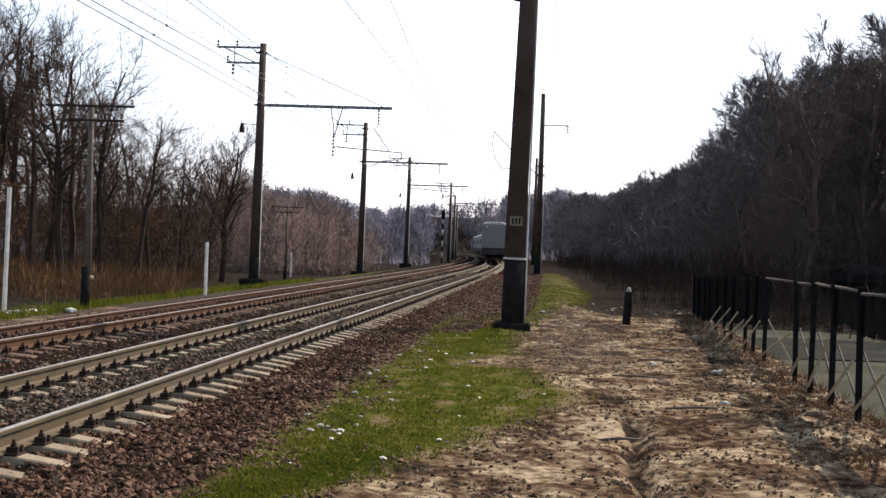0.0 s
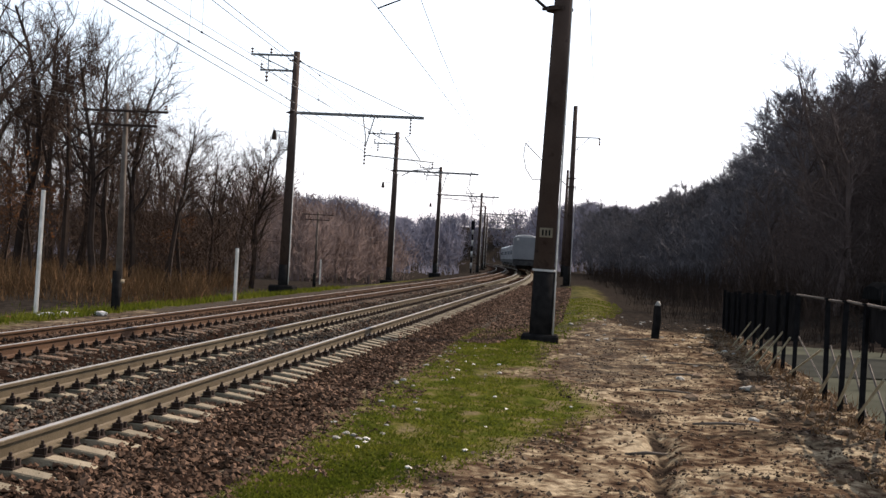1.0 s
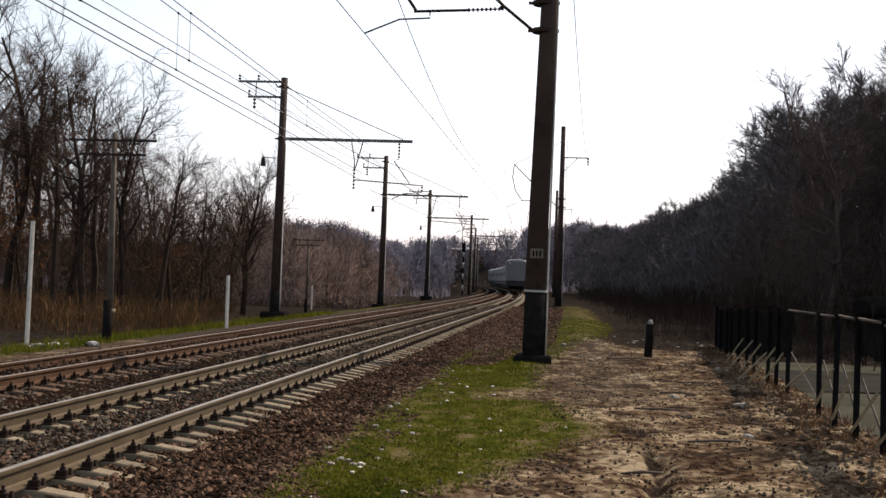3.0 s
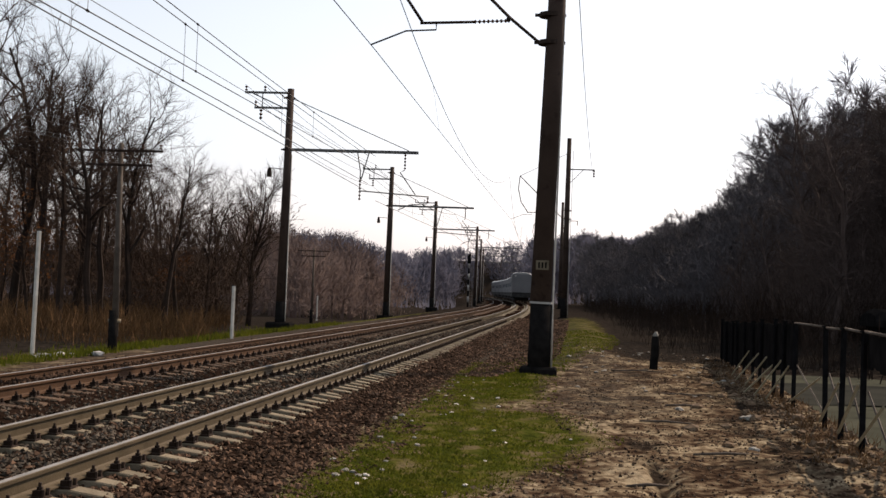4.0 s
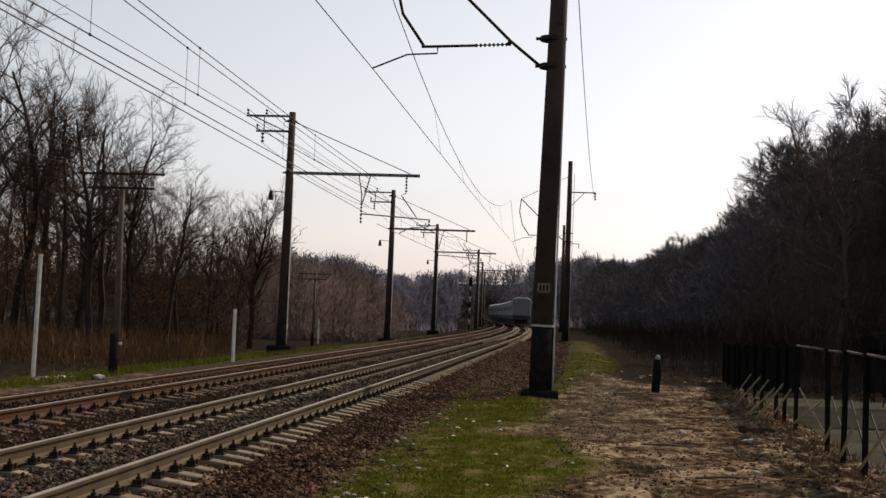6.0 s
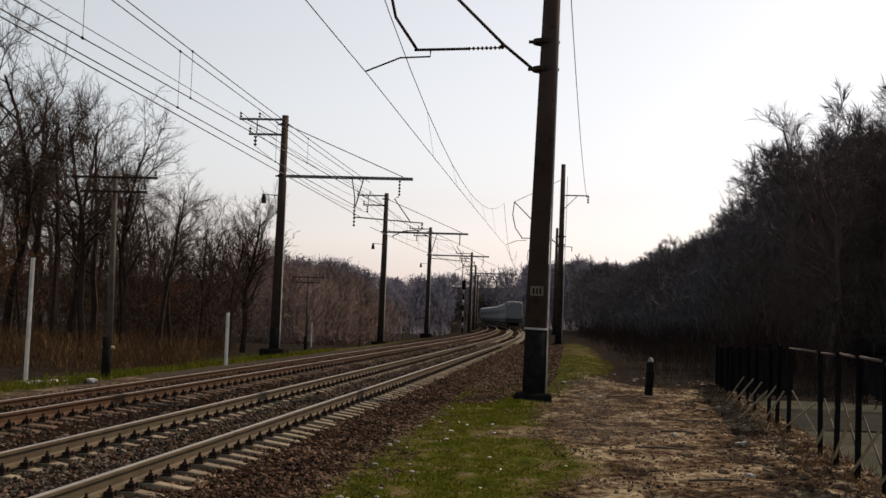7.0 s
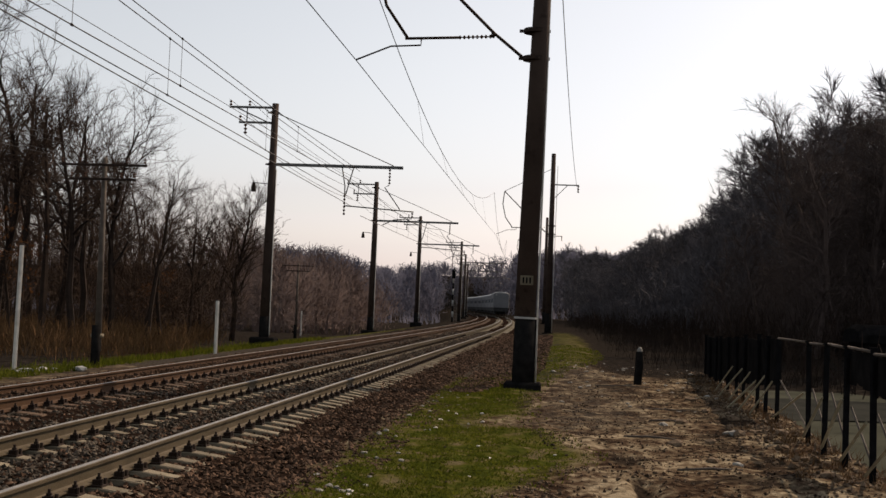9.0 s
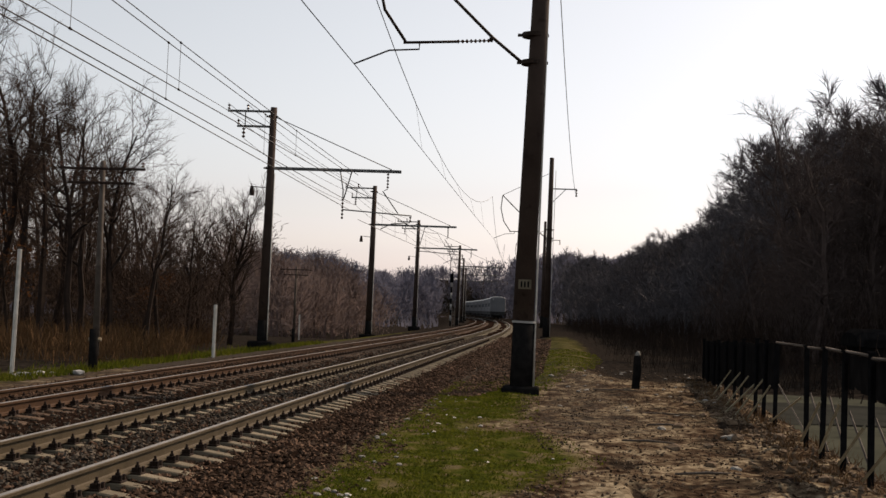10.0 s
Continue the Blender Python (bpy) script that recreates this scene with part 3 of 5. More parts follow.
def right_mast(near):
    """Mast beside the near track: pole and a hinged slanting cantilever."""
    t = tagged(empty("catenary_mast"), "tall tapered concrete catenary mast with a black-painted foot" if near else "concrete catenary mast beside the near track", "catenary mast", group="masts along the near track")
    column(t, 14.5, 0.272, 0.178, 1.65, (0.24 if near else 0.0, 0))
    box("footing", (0, 0, -0.06), (0.9, 0.8, 0.36), M_BITUMEN, t, "blackened concrete footing", bevel=0.05)
    # pale strip run like an earth wire, added as the pole's lit edge
    tube("sunlit_edge", [(0.31, -0.05, 0.1), (0.3, -0.05, 1.7), (0.33, -0.03, 7.0), (0.36, 0, 13.5)], 0.026, M_WHITEWASH, t, 6, "pale strip in place of a sunlit pole edge")
    if near:
        bm = bmesh.new()
        add_tube(bm, [(0.025, 0, 1.64), (0.026, 0, 1.69)], 0.295, 14)
        part("band", bm, M_WHITE, t, "pale band above the black foot")
        plate = box("number_plate", (0.02, -0.285, 2.57), (0.31, 0.02, 0.23), M_SLEEPER, t, "small white enamel plate with dark bars", bevel=0.004)
        for k in (-0.09, 0.0, 0.09):
            box("mark", (k * 0.9 + 0.02, -0.299, 2.57), (0.04, 0.006, 0.14), M_BLACKSTEEL, plate)
    collar(t, 8.0, 0.26)
    collar(t, 8.68, 0.26)
    tube("bracket", [(-0.1, 0, 8.01), (-0.3, 0, 8.04), (-1.0, 0, 8.61), (-3.85, 0, 11.36)], 0.04, M_IRON, t, 8, "slanting steel bracket tube")
    tube("top_stay", [(0.0, 0, 13.31), (-3.85, 0, 11.36)], 0.022, M_IRON, t, 6)
    tube("strut", [(-1.0, 0, 8.63), (-1.05, 0, 8.51)], 0.06, M_IRON, t, 6)
    insulator((-1.05, 0, 8.53), (-1.9, 0, 8.49), t, 8, 0.05)
    tube("registration_tube", [(-1.85, 0, 8.49), (-3.2, 0, 8.44)], 0.035, M_IRON, t, 8, "level registration tube")
    tube("hanger_tube", [(-3.15, 0, 8.47), (-3.7, 0, 9.26), (-3.95, 0, 10.31), (-3.85, 0, 11.31)], 0.038, M_IRON, t, 8)
    tube("registration_arm", [(-2.8, 0, 8.44), (-2.8, 0, 8.28), (-3.55, 0, 8.24), (-4.42, 0, 7.88)], 0.022, M_IRON, t, 6)
    if not near:
        box("cross_arm", (1.05, 0, 12.0), (2.1, 0.09, 0.09), M_STEEL, t)
        tube("brace", [(0.15, 0, 10.9), (1.2, 0, 11.98)], 0.03, M_STEEL, t, 6)
        insulator((2.05, 0, 12.0), (2.05, 0, 11.35), t, 3, 0.09)
    return t


RIGHT_AT = [(2.42, 29.5), (9.85, 97.4), (16.1, 165.0), (20.3, 234.0)]


def place_right_masts():
    near = right_mast(True)
    near.matrix_basis = pose(2.42, 29.5, 0.03, 0, 0, -6)
    far = right_mast(False)
    for i, (x, y) in enumerate(RIGHT_AT[1:]):
        m = pose(x, y, 0.0, 0, 0, -math.degrees(math.atan(line_dir(y))))
        if i == 0:
            far.matrix_basis = m
        else:
            copy_thing(far, m)


place_right_masts()


# ---- wires ----
def sag_points(a, b, sag, n=14):
    return [Vector(a).lerp(Vector(b), i / n) - Vector((0, 0, 4 * sag * (i / n) * (1 - i / n))) for i in range(n + 1)]


def overhead_line(ys, off, zc, zm, sag, label, zig=0.25, carry=0.0):
    """Contact wire, carrying wire and droppers of one track."""
    t = tagged(empty("overhead_line"), label, "overhead line")
    for j, (y0, y1) in enumerate(zip(ys, ys[1:])):
        s = zig if j % 2 else -zig
        c0, c1 = rail_point(y0, off + s, zc), rail_point(y1, off - s, zc)
        m0, m1 = rail_point(y0, off + s + carry, zm), rail_point(y1, off - s + carry, zm)
        tube("contact_wire", sag_points(c0, c1, 0.05, 6), 0.014, M_WIRE, t, 4)
        mp = sag_points(m0, m1, sag)
        tube("carrying_wire", mp, 0.014, M_WIRE, t, 4)
        for i in (3, 5, 7, 9, 11):
            q = Vector(c0).lerp(Vector(c1), i / 14)
            tube("dropper", [mp[i], (q.x, q.y, zc - 0.04)], 0.006, M_WIRE, t, 3)


overhead_line([-38.0, 29.5, 97.4, 165.0, 234.0, 300.0], 0.05, 7.72, 11.2, 2.7, "contact and carrying wires over the near track", 0.0, -0.3)
overhead_line(LEFT_Y[1:], SECOND, 5.75, 7.2, 0.5, "contact and carrying wires over the second track")


def entry_span():
    """The second track's wires in the span that runs over the camera: four low wires, two carrying wires and their droppers."""
    t = tagged(empty("overhead_line"), "low wires and carrying wires over the second track", "overhead line")
    low = {}
    for key, off, z0, z1 in (("outer", -4.2, 6.9, 6.15), ("left", -4.2, 6.76, 6.5), ("right", -3.9, 6.37, 7.05), ("inner", -3.9, 6.77, 7.15)):
        low[key] = rail_point(-20, off, z0), rail_point(53.3, off, z1)
        tube("contact_wire", low[key], 0.014 if key != "inner" else 0.009, M_WIRE, t, 4)
    high = {}
    for key, off in (("left", -4.2), ("right", -3.9)):
        high[key] = sag_points(rail_point(-10, off, 9.0), rail_point(53.3, off, 7.72), 0.32, 20)
        tube("carrying_wire", high[key], 0.014, M_WIRE, t, 4)
    for key, k in (("left", 12), ("right", 12), ("right", 10), ("left", 15), ("right", 16)):
        p = high[key][k]
        a, b = low[key]
        q = a.lerp(b, (p.y - a.y) / (b.y - a.y))
        tube("dropper", [p, q], 0.007, M_WIRE, t, 3)
        tube("clamp", [q + Vector((0, -0.05, 0)), q + Vector((0, 0.05, 0))], 0.028, M_IRON, t, 5)
        tube("clamp", [p + Vector((0, -0.05, 0)), p + Vector((0, 0.05, 0))], 0.028, M_IRON, t, 5)


entry_span()


def feeder(off_x, z, sag, label):
    t = tagged(empty("feeder_wire"), label, "overhead wire", group="feeder wires")
    pts = [Vector((x + off_x, y, zb + z)) for x, y, zb in LEFT_AT[1:]]
    for a, b in zip(pts, pts[1:]):
        tube("span", sag_points(a, b, sag, 10), 0.013, M_WIRE, t, 4)


for row in ((-1.95, 10.62, 0.3), (-1.1, 10.62, 0.4), (-1.5, 9.95, 0.35), (-1.25, 9.12, 0.4)):
    feeder(*row, "bare feeder wire along the masts")
tagged(tube("aerial_wire", sag_points((0.4, -38, 12.0), (2.85, 29.5, 12.0), 1.0) + sag_points((2.85, 29.5, 12.0), (11.9, 97.4, 11.5), 1.2)[1:], 0.014, M_WIRE), "thin slack wire beside the near masts", "overhead wire")


# ---- bare trees ----
def grow(seed, height, crown=0.4, first=0.3, kids=(13, 5, 4), twist=0.18, up=0.25, lean=0.03, thick=0.016, spread=(0.5, 1.0)):
    """Segments of a leafless tree: rows of start, end, start radius, end radius."""
    r = random.Random(seed)
    segs = []

    def limb(p, d, length, rad, level):
        n = (8, 4, 3, 1)[level]
        stops = []
        for i in range(n):
            d = (d + Vector((r.gauss(0, 1), r.gauss(0, 1), r.gauss(0, 0.6))) * twist * (0.35 if level == 0 else 1) + Vector((0, 0, up * (0.3 if level == 0 else 0.5)))).normalized()
            q = p + d * (length / n)
            r0, r1 = rad * (1 - 0.8 * i / n), rad * (1 - 0.8 * (i + 1) / n)
            segs.append((p.copy(), q.copy(), max(r0, 0.008), max(r1, 0.005)))
            stops.append((p, q, d, r0))
            p = q
        if level == 3:
            return
        k = kids[level]
        for c in range(k):
            f = first + (0.98 - first) * (c + r.random()) / k if level == 0 else 0.2 + 0.8 * (c + r.random()) / k
            i = min(int(f * n), n - 1)
            a, b, dd, rr = stops[i]
            base = a.lerp(b, f * n - i)
            side = dd.cross(Vector((r.gauss(0, 1), r.gauss(0, 1), r.gauss(0, 1)))).normalized()
            ang = r.uniform(*spread) if level == 0 else r.uniform(0.35, 0.85)
            cd = dd * math.cos(ang) + side * math.sin(ang)
            reach = height * crown * (1.05 - 0.6 * f) if level == 0 else length * (r.uniform(0.4, 0.65) if level == 1 else r.uniform(0.28, 0.45))
            limb(base, cd, reach * r.uniform(0.8, 1.2), max(rr * r.uniform(0.45, 0.62), 0.0065), level + 1)

    limb(Vector((0, 0, -0.3)), Vector((r.gauss(0, lean), r.gauss(0, lean), 1)).normalized(), height * 0.9 + 0.3, height * thick, 0)
    return segs


def seg_mesh(name, segs, mat, sides=3, min_r=0.0):
    p0 = np.array([s[0] for s in segs]); p1 = np.array([s[1] for s in segs])
    r0 = np.maximum([s[2] for s in segs], min_r); r1 = np.maximum([s[3] for s in segs], min_r)
    d = p1 - p0
    d /= np.linalg.norm(d, axis=1)[:, None] + 1e-9
    ref = np.where(np.abs(d[:, 2:3]) > 0.9, np.array([[1.0, 0, 0]]), np.array([[0, 0, 1.0]]))
    a = np.cross(d, ref); a /= np.linalg.norm(a, axis=1)[:, None] + 1e-9
    b = np.cross(d, a)
    n = len(segs)
    v = np.zeros((n, 2, sides, 3))
    for k in range(sides):
        w = a * math.cos(k * math.tau / sides) + b * math.sin(k * math.tau / sides)
        v[:, 0, k], v[:, 1, k] = p0 + w * r0[:, None], p1 + w * r1[:, None]
    q = [(k, (k + 1) % sides, sides + (k + 1) % sides, sides + k) for k in range(sides)]
    f = (np.array(q)[None] + (np.arange(n) * 2 * sides)[:, None, None]).reshape(-1, 4)
    return mesh_of(name, v.reshape(-1, 3).tolist(), f.tolist(), mat)


def twig_mesh(segs, mat, seed, each, length, width):
    """Fine twigs as thin blades along the outermost limbs."""
    r = np.random.RandomState(seed)
    p0, p1 = np.repeat([s[0] for s in segs], each, 0), np.repeat([s[1] for s in segs], each, 0)
    n = len(p0)
    base = p0 + (p1 - p0) * r.uniform(0.1, 1.0, (n, 1))
    d = (p1 - p0) / (np.linalg.norm(p1 - p0, axis=1)[:, None] + 1e-9)
    d = d + r.normal(0, 0.38, (n, 3)) + np.array([0, 0, 0.12])
    d /= np.linalg.norm(d, axis=1)[:, None]
    side = np.cross(d, r.normal(0, 1, (n, 3)))
    side /= np.linalg.norm(side, axis=1)[:, None] + 1e-9
    w = width * r.uniform(0.6, 1.2, (n, 1))
    v = np.stack([base - side * w, base + side * w, base + d * length * r.uniform(0.5, 1.3, (n, 1))], 1)
    return mesh_of("outer_crown", v.reshape(-1, 3).tolist(), np.arange(n * 3).reshape(-1, 3).tolist(), mat)


def tree(seed, height, mat, label, group, twigs=(5, 0.5, 0.008), **kw):
    segs = grow(seed, height, **kw)
    t = tagged(empty("tree"), label, "tree", group=group)
    stem = [s for s in segs if s[2] > height * 0.0045]
    rest = [s for s in segs if s[2] <= height * 0.0045]
    shared("trunk", seg_mesh("trunk", stem, M_TRUNK if mat is M_BARK else mat, 6), t)
    shared("crown", seg_mesh("crown", rest, mat, 3), t)
    shared("outer_crown", twig_mesh([s for s in rest if s[2] < height * 0.0016] or rest, mat, seed, *twigs), t)
    return t


def plant(variants, rows):
    """Copies of the variants at rows of x, y, scale."""
    used = set()
    for i, (x, y, s) in enumerate(rows):
        v = variants[i % len(variants)]
        m = pose(x, y, float(ground_z(x, y)), 0, 0, random.uniform(0, 360))
        ob = v
        if v in used:
            ob = copy_thing(v, m)
        used.add(v)
        ob.matrix_basis = m @ Matrix.Diagonal((s, s, s, 1))


# how high the woods stand against the sky, by x / y
SKYLINE = ([-0.373, -0.344, -0.31, -0.262, -0.234, -0.213, -0.189, -0.165, -0.141, -0.126, -0.085, -0.061, -0.042, 0.009, 0.073, 0.12, 0.157, 0.194, 0.235, 0.258, 0.271, 0.298, 0.331, 0.345, 0.362, 0.5],
           [0.222, 0.208, 0.181, 0.157, 0.147, 0.11, 0.083, 0.085, 0.066, 0.045, 0.046, 0.039, 0.031, 0.036, 0.046, 0.053, 0.047, 0.07, 0.094, 0.118, 0.154, 0.19, 0.198, 0.192, 0.221, 0.24])


def wood_height(x, y):
    return 1.9 + y * float(np.interp(x / y, *SKYLINE)) - float(ground_z(x, y))


def plant_left():
    edge = "trees of the wood behind the second track"
    v = [tree(11 + i, 11.0, M_BARK, "tall bare deciduous tree at the wood's edge", edge, twigs=(3, 0.55, 0.005), crown=c, first=f, kids=(12, 7, 5), up=u, twist=0.27, thick=0.0165, spread=(0.5, 1.05))
         for i, (c, f, u) in enumerate(((0.38, 0.38, 0.14), (0.41, 0.34, 0.12), (0.35, 0.44, 0.16), (0.4, 0.4, 0.12)))]
    r = random.Random(3)
    rows = []
    # the tall trunks along the edge, by bearing
    for a, y, k in ((-0.372, 47.0, 1.02), (-0.352, 50.0, 1.0), (-0.314, 49.0, 0.97), (-0.287, 48.0, 1.0), (-0.279, 53.0, 0.94), (-0.256, 50.0, 1.0), (-0.228, 51.0, 0.94), (-0.214, 55.0, 0.92), (-0.193, 58.0, 0.95), (-0.183, 63.0, 0.92), (-0.335, 55.0, 1.0), (-0.302, 57.0, 0.96)):
        rows.append((a * y, y, wood_height(a * y + 0.6, y) / 11.0 * k * 1.04))
    for i in range(22):
        y = 58 + 34 * ((i + r.random()) / 22)
        x = y * r.uniform(-0.38, -0.19)
        rows.append((x, y, wood_height(x + 1.5, y) / 11.0 * r.uniform(0.6, 0.9)))
    plant(v, rows)
    w = [tree(31, 8.0, M_BARK, "round-crowned bare tree beside the line", edge, twigs=(3, 0.4, 0.006), crown=0.42, first=0.22, kids=(18, 7, 5), up=0.16, twist=0.2, thick=0.021, spread=(0.35, 0.95))]
    plant(w, [(-10.4, 66.0, 1.02), (-12.2, 72.0, 0.93)])


plant_left()


def plant_right():
    slope = "trees of the wood beside the near track"
    v = [tree(51 + i, 10.0, M_BARK2, "bare grey tree in the dense wood on the slope", slope, twigs=(3, 0.55, 0.0042), crown=c, first=f, kids=(15, 8, 5), up=u, twist=0.27, spread=(0.5, 1.15))
         for i, (c, f, u) in enumerate(((0.26, 0.18, 0.1), (0.24, 0.28, 0.12), (0.28, 0.15, 0.08), (0.25, 0.22, 0.1)))]
    r = random.Random(8)
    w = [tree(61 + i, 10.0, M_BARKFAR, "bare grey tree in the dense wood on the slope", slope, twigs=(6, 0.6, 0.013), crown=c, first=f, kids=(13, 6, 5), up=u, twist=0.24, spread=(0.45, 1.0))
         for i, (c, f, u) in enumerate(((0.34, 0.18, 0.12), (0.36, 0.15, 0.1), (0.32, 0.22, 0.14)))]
    rows = []
    while len(rows) < 210:
        y = 37 + 200 * r.random() ** 1.15
        edge = 13.5 + 0.06 * y
        x = edge + 22 * r.random() ** 1.4
        if (x < 24 and y < 52) or x / y > 0.52:
            continue
        rows.append((x, y, max(0.35, wood_height(x - 1.6, y) / 10.0 * r.uniform(0.75, 1.0))))
    for _ in range(16):
        y = r.uniform(47, 62)
        x = r.uniform(0.29, 0.46) * y
        rows.append((x, y, wood_height(x - 1.6, y) / 10.0 * r.uniform(0.7, 0.98)))
    rows = [q for q in rows if not (q[0] < 24 and q[1] < 50)]
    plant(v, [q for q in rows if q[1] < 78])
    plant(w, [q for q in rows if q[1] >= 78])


plant_right()


def twig_mass(name, rows, mat, label, seed, each, length, width, low=0.0):
    """Dense fine twigs of thicket and young growth as one mass; rows of x, y, height and half-width."""
    r = np.random.RandomState(seed)
    rows = np.repeat(np.array([(x, y, float(ground_z(x, y)), h, w) for x, y, h, w in rows]), each, 0)
    n = len(rows)
    d = r.normal(0, 1, (n, 3))
    d /= np.linalg.norm(d, axis=1)[:, None]
    d *= r.uniform(0, 1, (n, 1)) ** 0.45
    h = rows[:, 3]
    c = np.stack([rows[:, 0] + d[:, 0] * rows[:, 4], rows[:, 1] + d[:, 1] * rows[:, 4], rows[:, 2] + h * (low + (1 - low) * (0.5 + 0.5 * d[:, 2]))], -1)
    way = r.normal(0, 0.55, (n, 3)) + np.stack([0.5 * d[:, 0], 0.5 * d[:, 1], np.full(n, 0.8)], -1)
    way /= np.linalg.norm(way, axis=1)[:, None]
    side = np.cross(way, r.normal(0, 1, (n, 3)))
    side /= np.linalg.norm(side, axis=1)[:, None] + 1e-9
    w = width * r.uniform(0.5, 1.2, (n, 1))
    v = np.stack([c - side * w, c + side * w, c + way * length * r.uniform(0.5, 1.3, (n, 1))], 1)
    ob = new(name, mesh_of(name, v.reshape(-1, 3).tolist(), np.arange(n * 3).reshape(-1, 3).tolist(), mat))
    return tagged(ob, label, "undergrowth", kind="stuff")


def young_growth():
    """Thickets that fill the woods between and below the tall trees."""
    r = random.Random(64)
    left = []
    for _ in range(190):
        y = r.uniform(56, 100)
        x = y * r.uniform(-0.39, -0.176)
        left.append((x, y, wood_height(x + 2.0, y) * r.uniform(0.35, 0.8), r.uniform(1.4, 2.8)))
    twig_mass("thicket", left, M_BARK, "brown twigs of young growth inside the wood", 1, 340, 0.8, 0.013)
    near, far = [], []
    while len(near) < 190:
        y = 40 + 42 * r.random()
        x = 13.5 + 0.06 * y + 20 * r.random()
        if x / y > 0.5 or (x < 25 and y < 51):
            continue
        near.append((x, y, wood_height(x - 2.0, y) * r.uniform(0.3, 0.8) * (0.72 if x / y > 0.28 else 1.0), r.uniform(1.2, 2.4)))
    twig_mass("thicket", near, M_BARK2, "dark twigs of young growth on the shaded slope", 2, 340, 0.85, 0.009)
    for _ in range(190):
        y = 78 + 170 * r.random()
        x = 12.5 + 0.06 * y + 22 * r.random()
        far.append((x, y, wood_height(x, y) * r.uniform(0.5, 0.97), r.uniform(1.6, 3.6)))
    twig_mass("thicket", far, M_BARKFAR, "twigs of young growth on the slope, paled by haze", 3, 450, 1.1, 0.026)


young_growth()


def young_oaks():
    """Young oaks that still hold last year's russet leaves."""
    r = random.Random(90)
    segs = grow(91, 5.0, crown=0.4, first=0.2, kids=(12, 5, 3), up=0.15, twist=0.25)
    t = tagged(empty("young_oak"), "young oak still holding russet dead leaves", "tree", group="young oaks in the wood")
    tube("trunk", [segs[0][0]] + [q[1] for q in segs[:8]], [segs[0][2]] + [q[3] for q in segs[:8]], M_TRUNK, t, 6)
    shared("crown", seg_mesh("crown", segs[8:], M_BARK, 3), t)
    verts, faces = [], []
    tips = [s[1] for s in segs if s[2] < 0.012]
    for _ in range(420):
        p = r.choice(tips) + Vector((r.gauss(0, 0.12), r.gauss(0, 0.12), r.gauss(0, 0.1)))
        a, b = Vector((r.gauss(0, 1), r.gauss(0, 1), r.gauss(0, 1))).normalized() * 0.07, Vector((r.gauss(0, 1), r.gauss(0, 1), r.gauss(0, 1))).normalized() * 0.05
        k = len(verts)
        verts += [p - a, p + b, p + a, p - b]
        faces.append((k, k + 1, k + 2, k + 3))
    shared("leaves", mesh_of("leaves", verts, faces, M_LEAF), t)
    spots = [(-16.6, 49.0, 1.1), (-18.2, 50.5, 0.9), (-12.6, 55.0, 0.7), (-20.0, 53.0, 1.0)]
    for i, (x, y, s) in enumerate(spots):
        m = pose(x, y, float(ground_z(x, y)), 0, 0, 60 * i)
        ob = t if i == 0 else copy_thing(t, m)
        ob.matrix_basis = m @ Matrix.Diagonal((s, s, s, 1))


young_oaks()


def brush(name, spots, mat, label, seed, tall=(0.6, 1.6), stems=8, min_r=0.006):
    """Thickets of thin sticks joined as one mass."""
    r = random.Random(seed)
    segs = []
    for x, y, s in spots:
        z = float(ground_z(x, y))
        for _ in range(stems):
            h = r.uniform(*tall) * s
            p = Vector((x + r.gauss(0, 0.5 * s), y + r.gauss(0, 0.5 * s), z - 0.05))
            d = Vector((r.gauss(0, 0.28), r.gauss(0, 0.28), 1)).normalized()
            q = p + d * h * 0.55
            segs.append((p, q, 0.012 * s, 0.009 * s))
            for _ in range(2):
                e = (d + Vector((r.gauss(0, 0.35), r.gauss(0, 0.35), 0.2))).normalized()
                segs.append((q, q + e * h * r.uniform(0.3, 0.55), 0.008 * s, 0.004 * s))
    ob = new(name, seg_mesh(name, segs, mat, 3, min_r))
    return tagged(ob, label, "undergrowth", kind="stuff")


def build_brush():
    r = random.Random(21)
    left = []
    for _ in range(900):
        y = r.uniform(38, 85)
        left.append((r.uniform(-0.37 * y - 3, -0.15 * y - 1.5), y, r.uniform(0.5, 0.95)))
    brush("undergrowth", left, M_BRUSH, "dry brown grass and scrub under the wood", 1)
    right = []
    for _ in range(800):
        y = 34 + 190 * r.random() ** 1.4
        right.append((12.5 + 0.06 * y + 18 * r.random() ** 1.5, y, r.uniform(0.9, 2.0)))
    for _ in range(420):
        y = 41 + 120 * r.random() ** 1.5
        a, b = line_x(y) + 7.6, 13 + 0.06 * y
        right.append((a + (b - a) * r.random() ** 0.6, y, r.uniform(0.35, 1.0)))
    for _ in range(700):
        y = r.uniform(36, 75)
        right.append((14.5 + 0.06 * y + 16 * r.random(), y, r.uniform(1.1, 2.2)))
    right = [q for q in right if not (15 < q[0] < 24 and q[1] < 49)]
    # darker trunk colour puts the shade of the slope's foot into the scrub
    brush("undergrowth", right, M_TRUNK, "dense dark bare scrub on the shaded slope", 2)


build_brush()


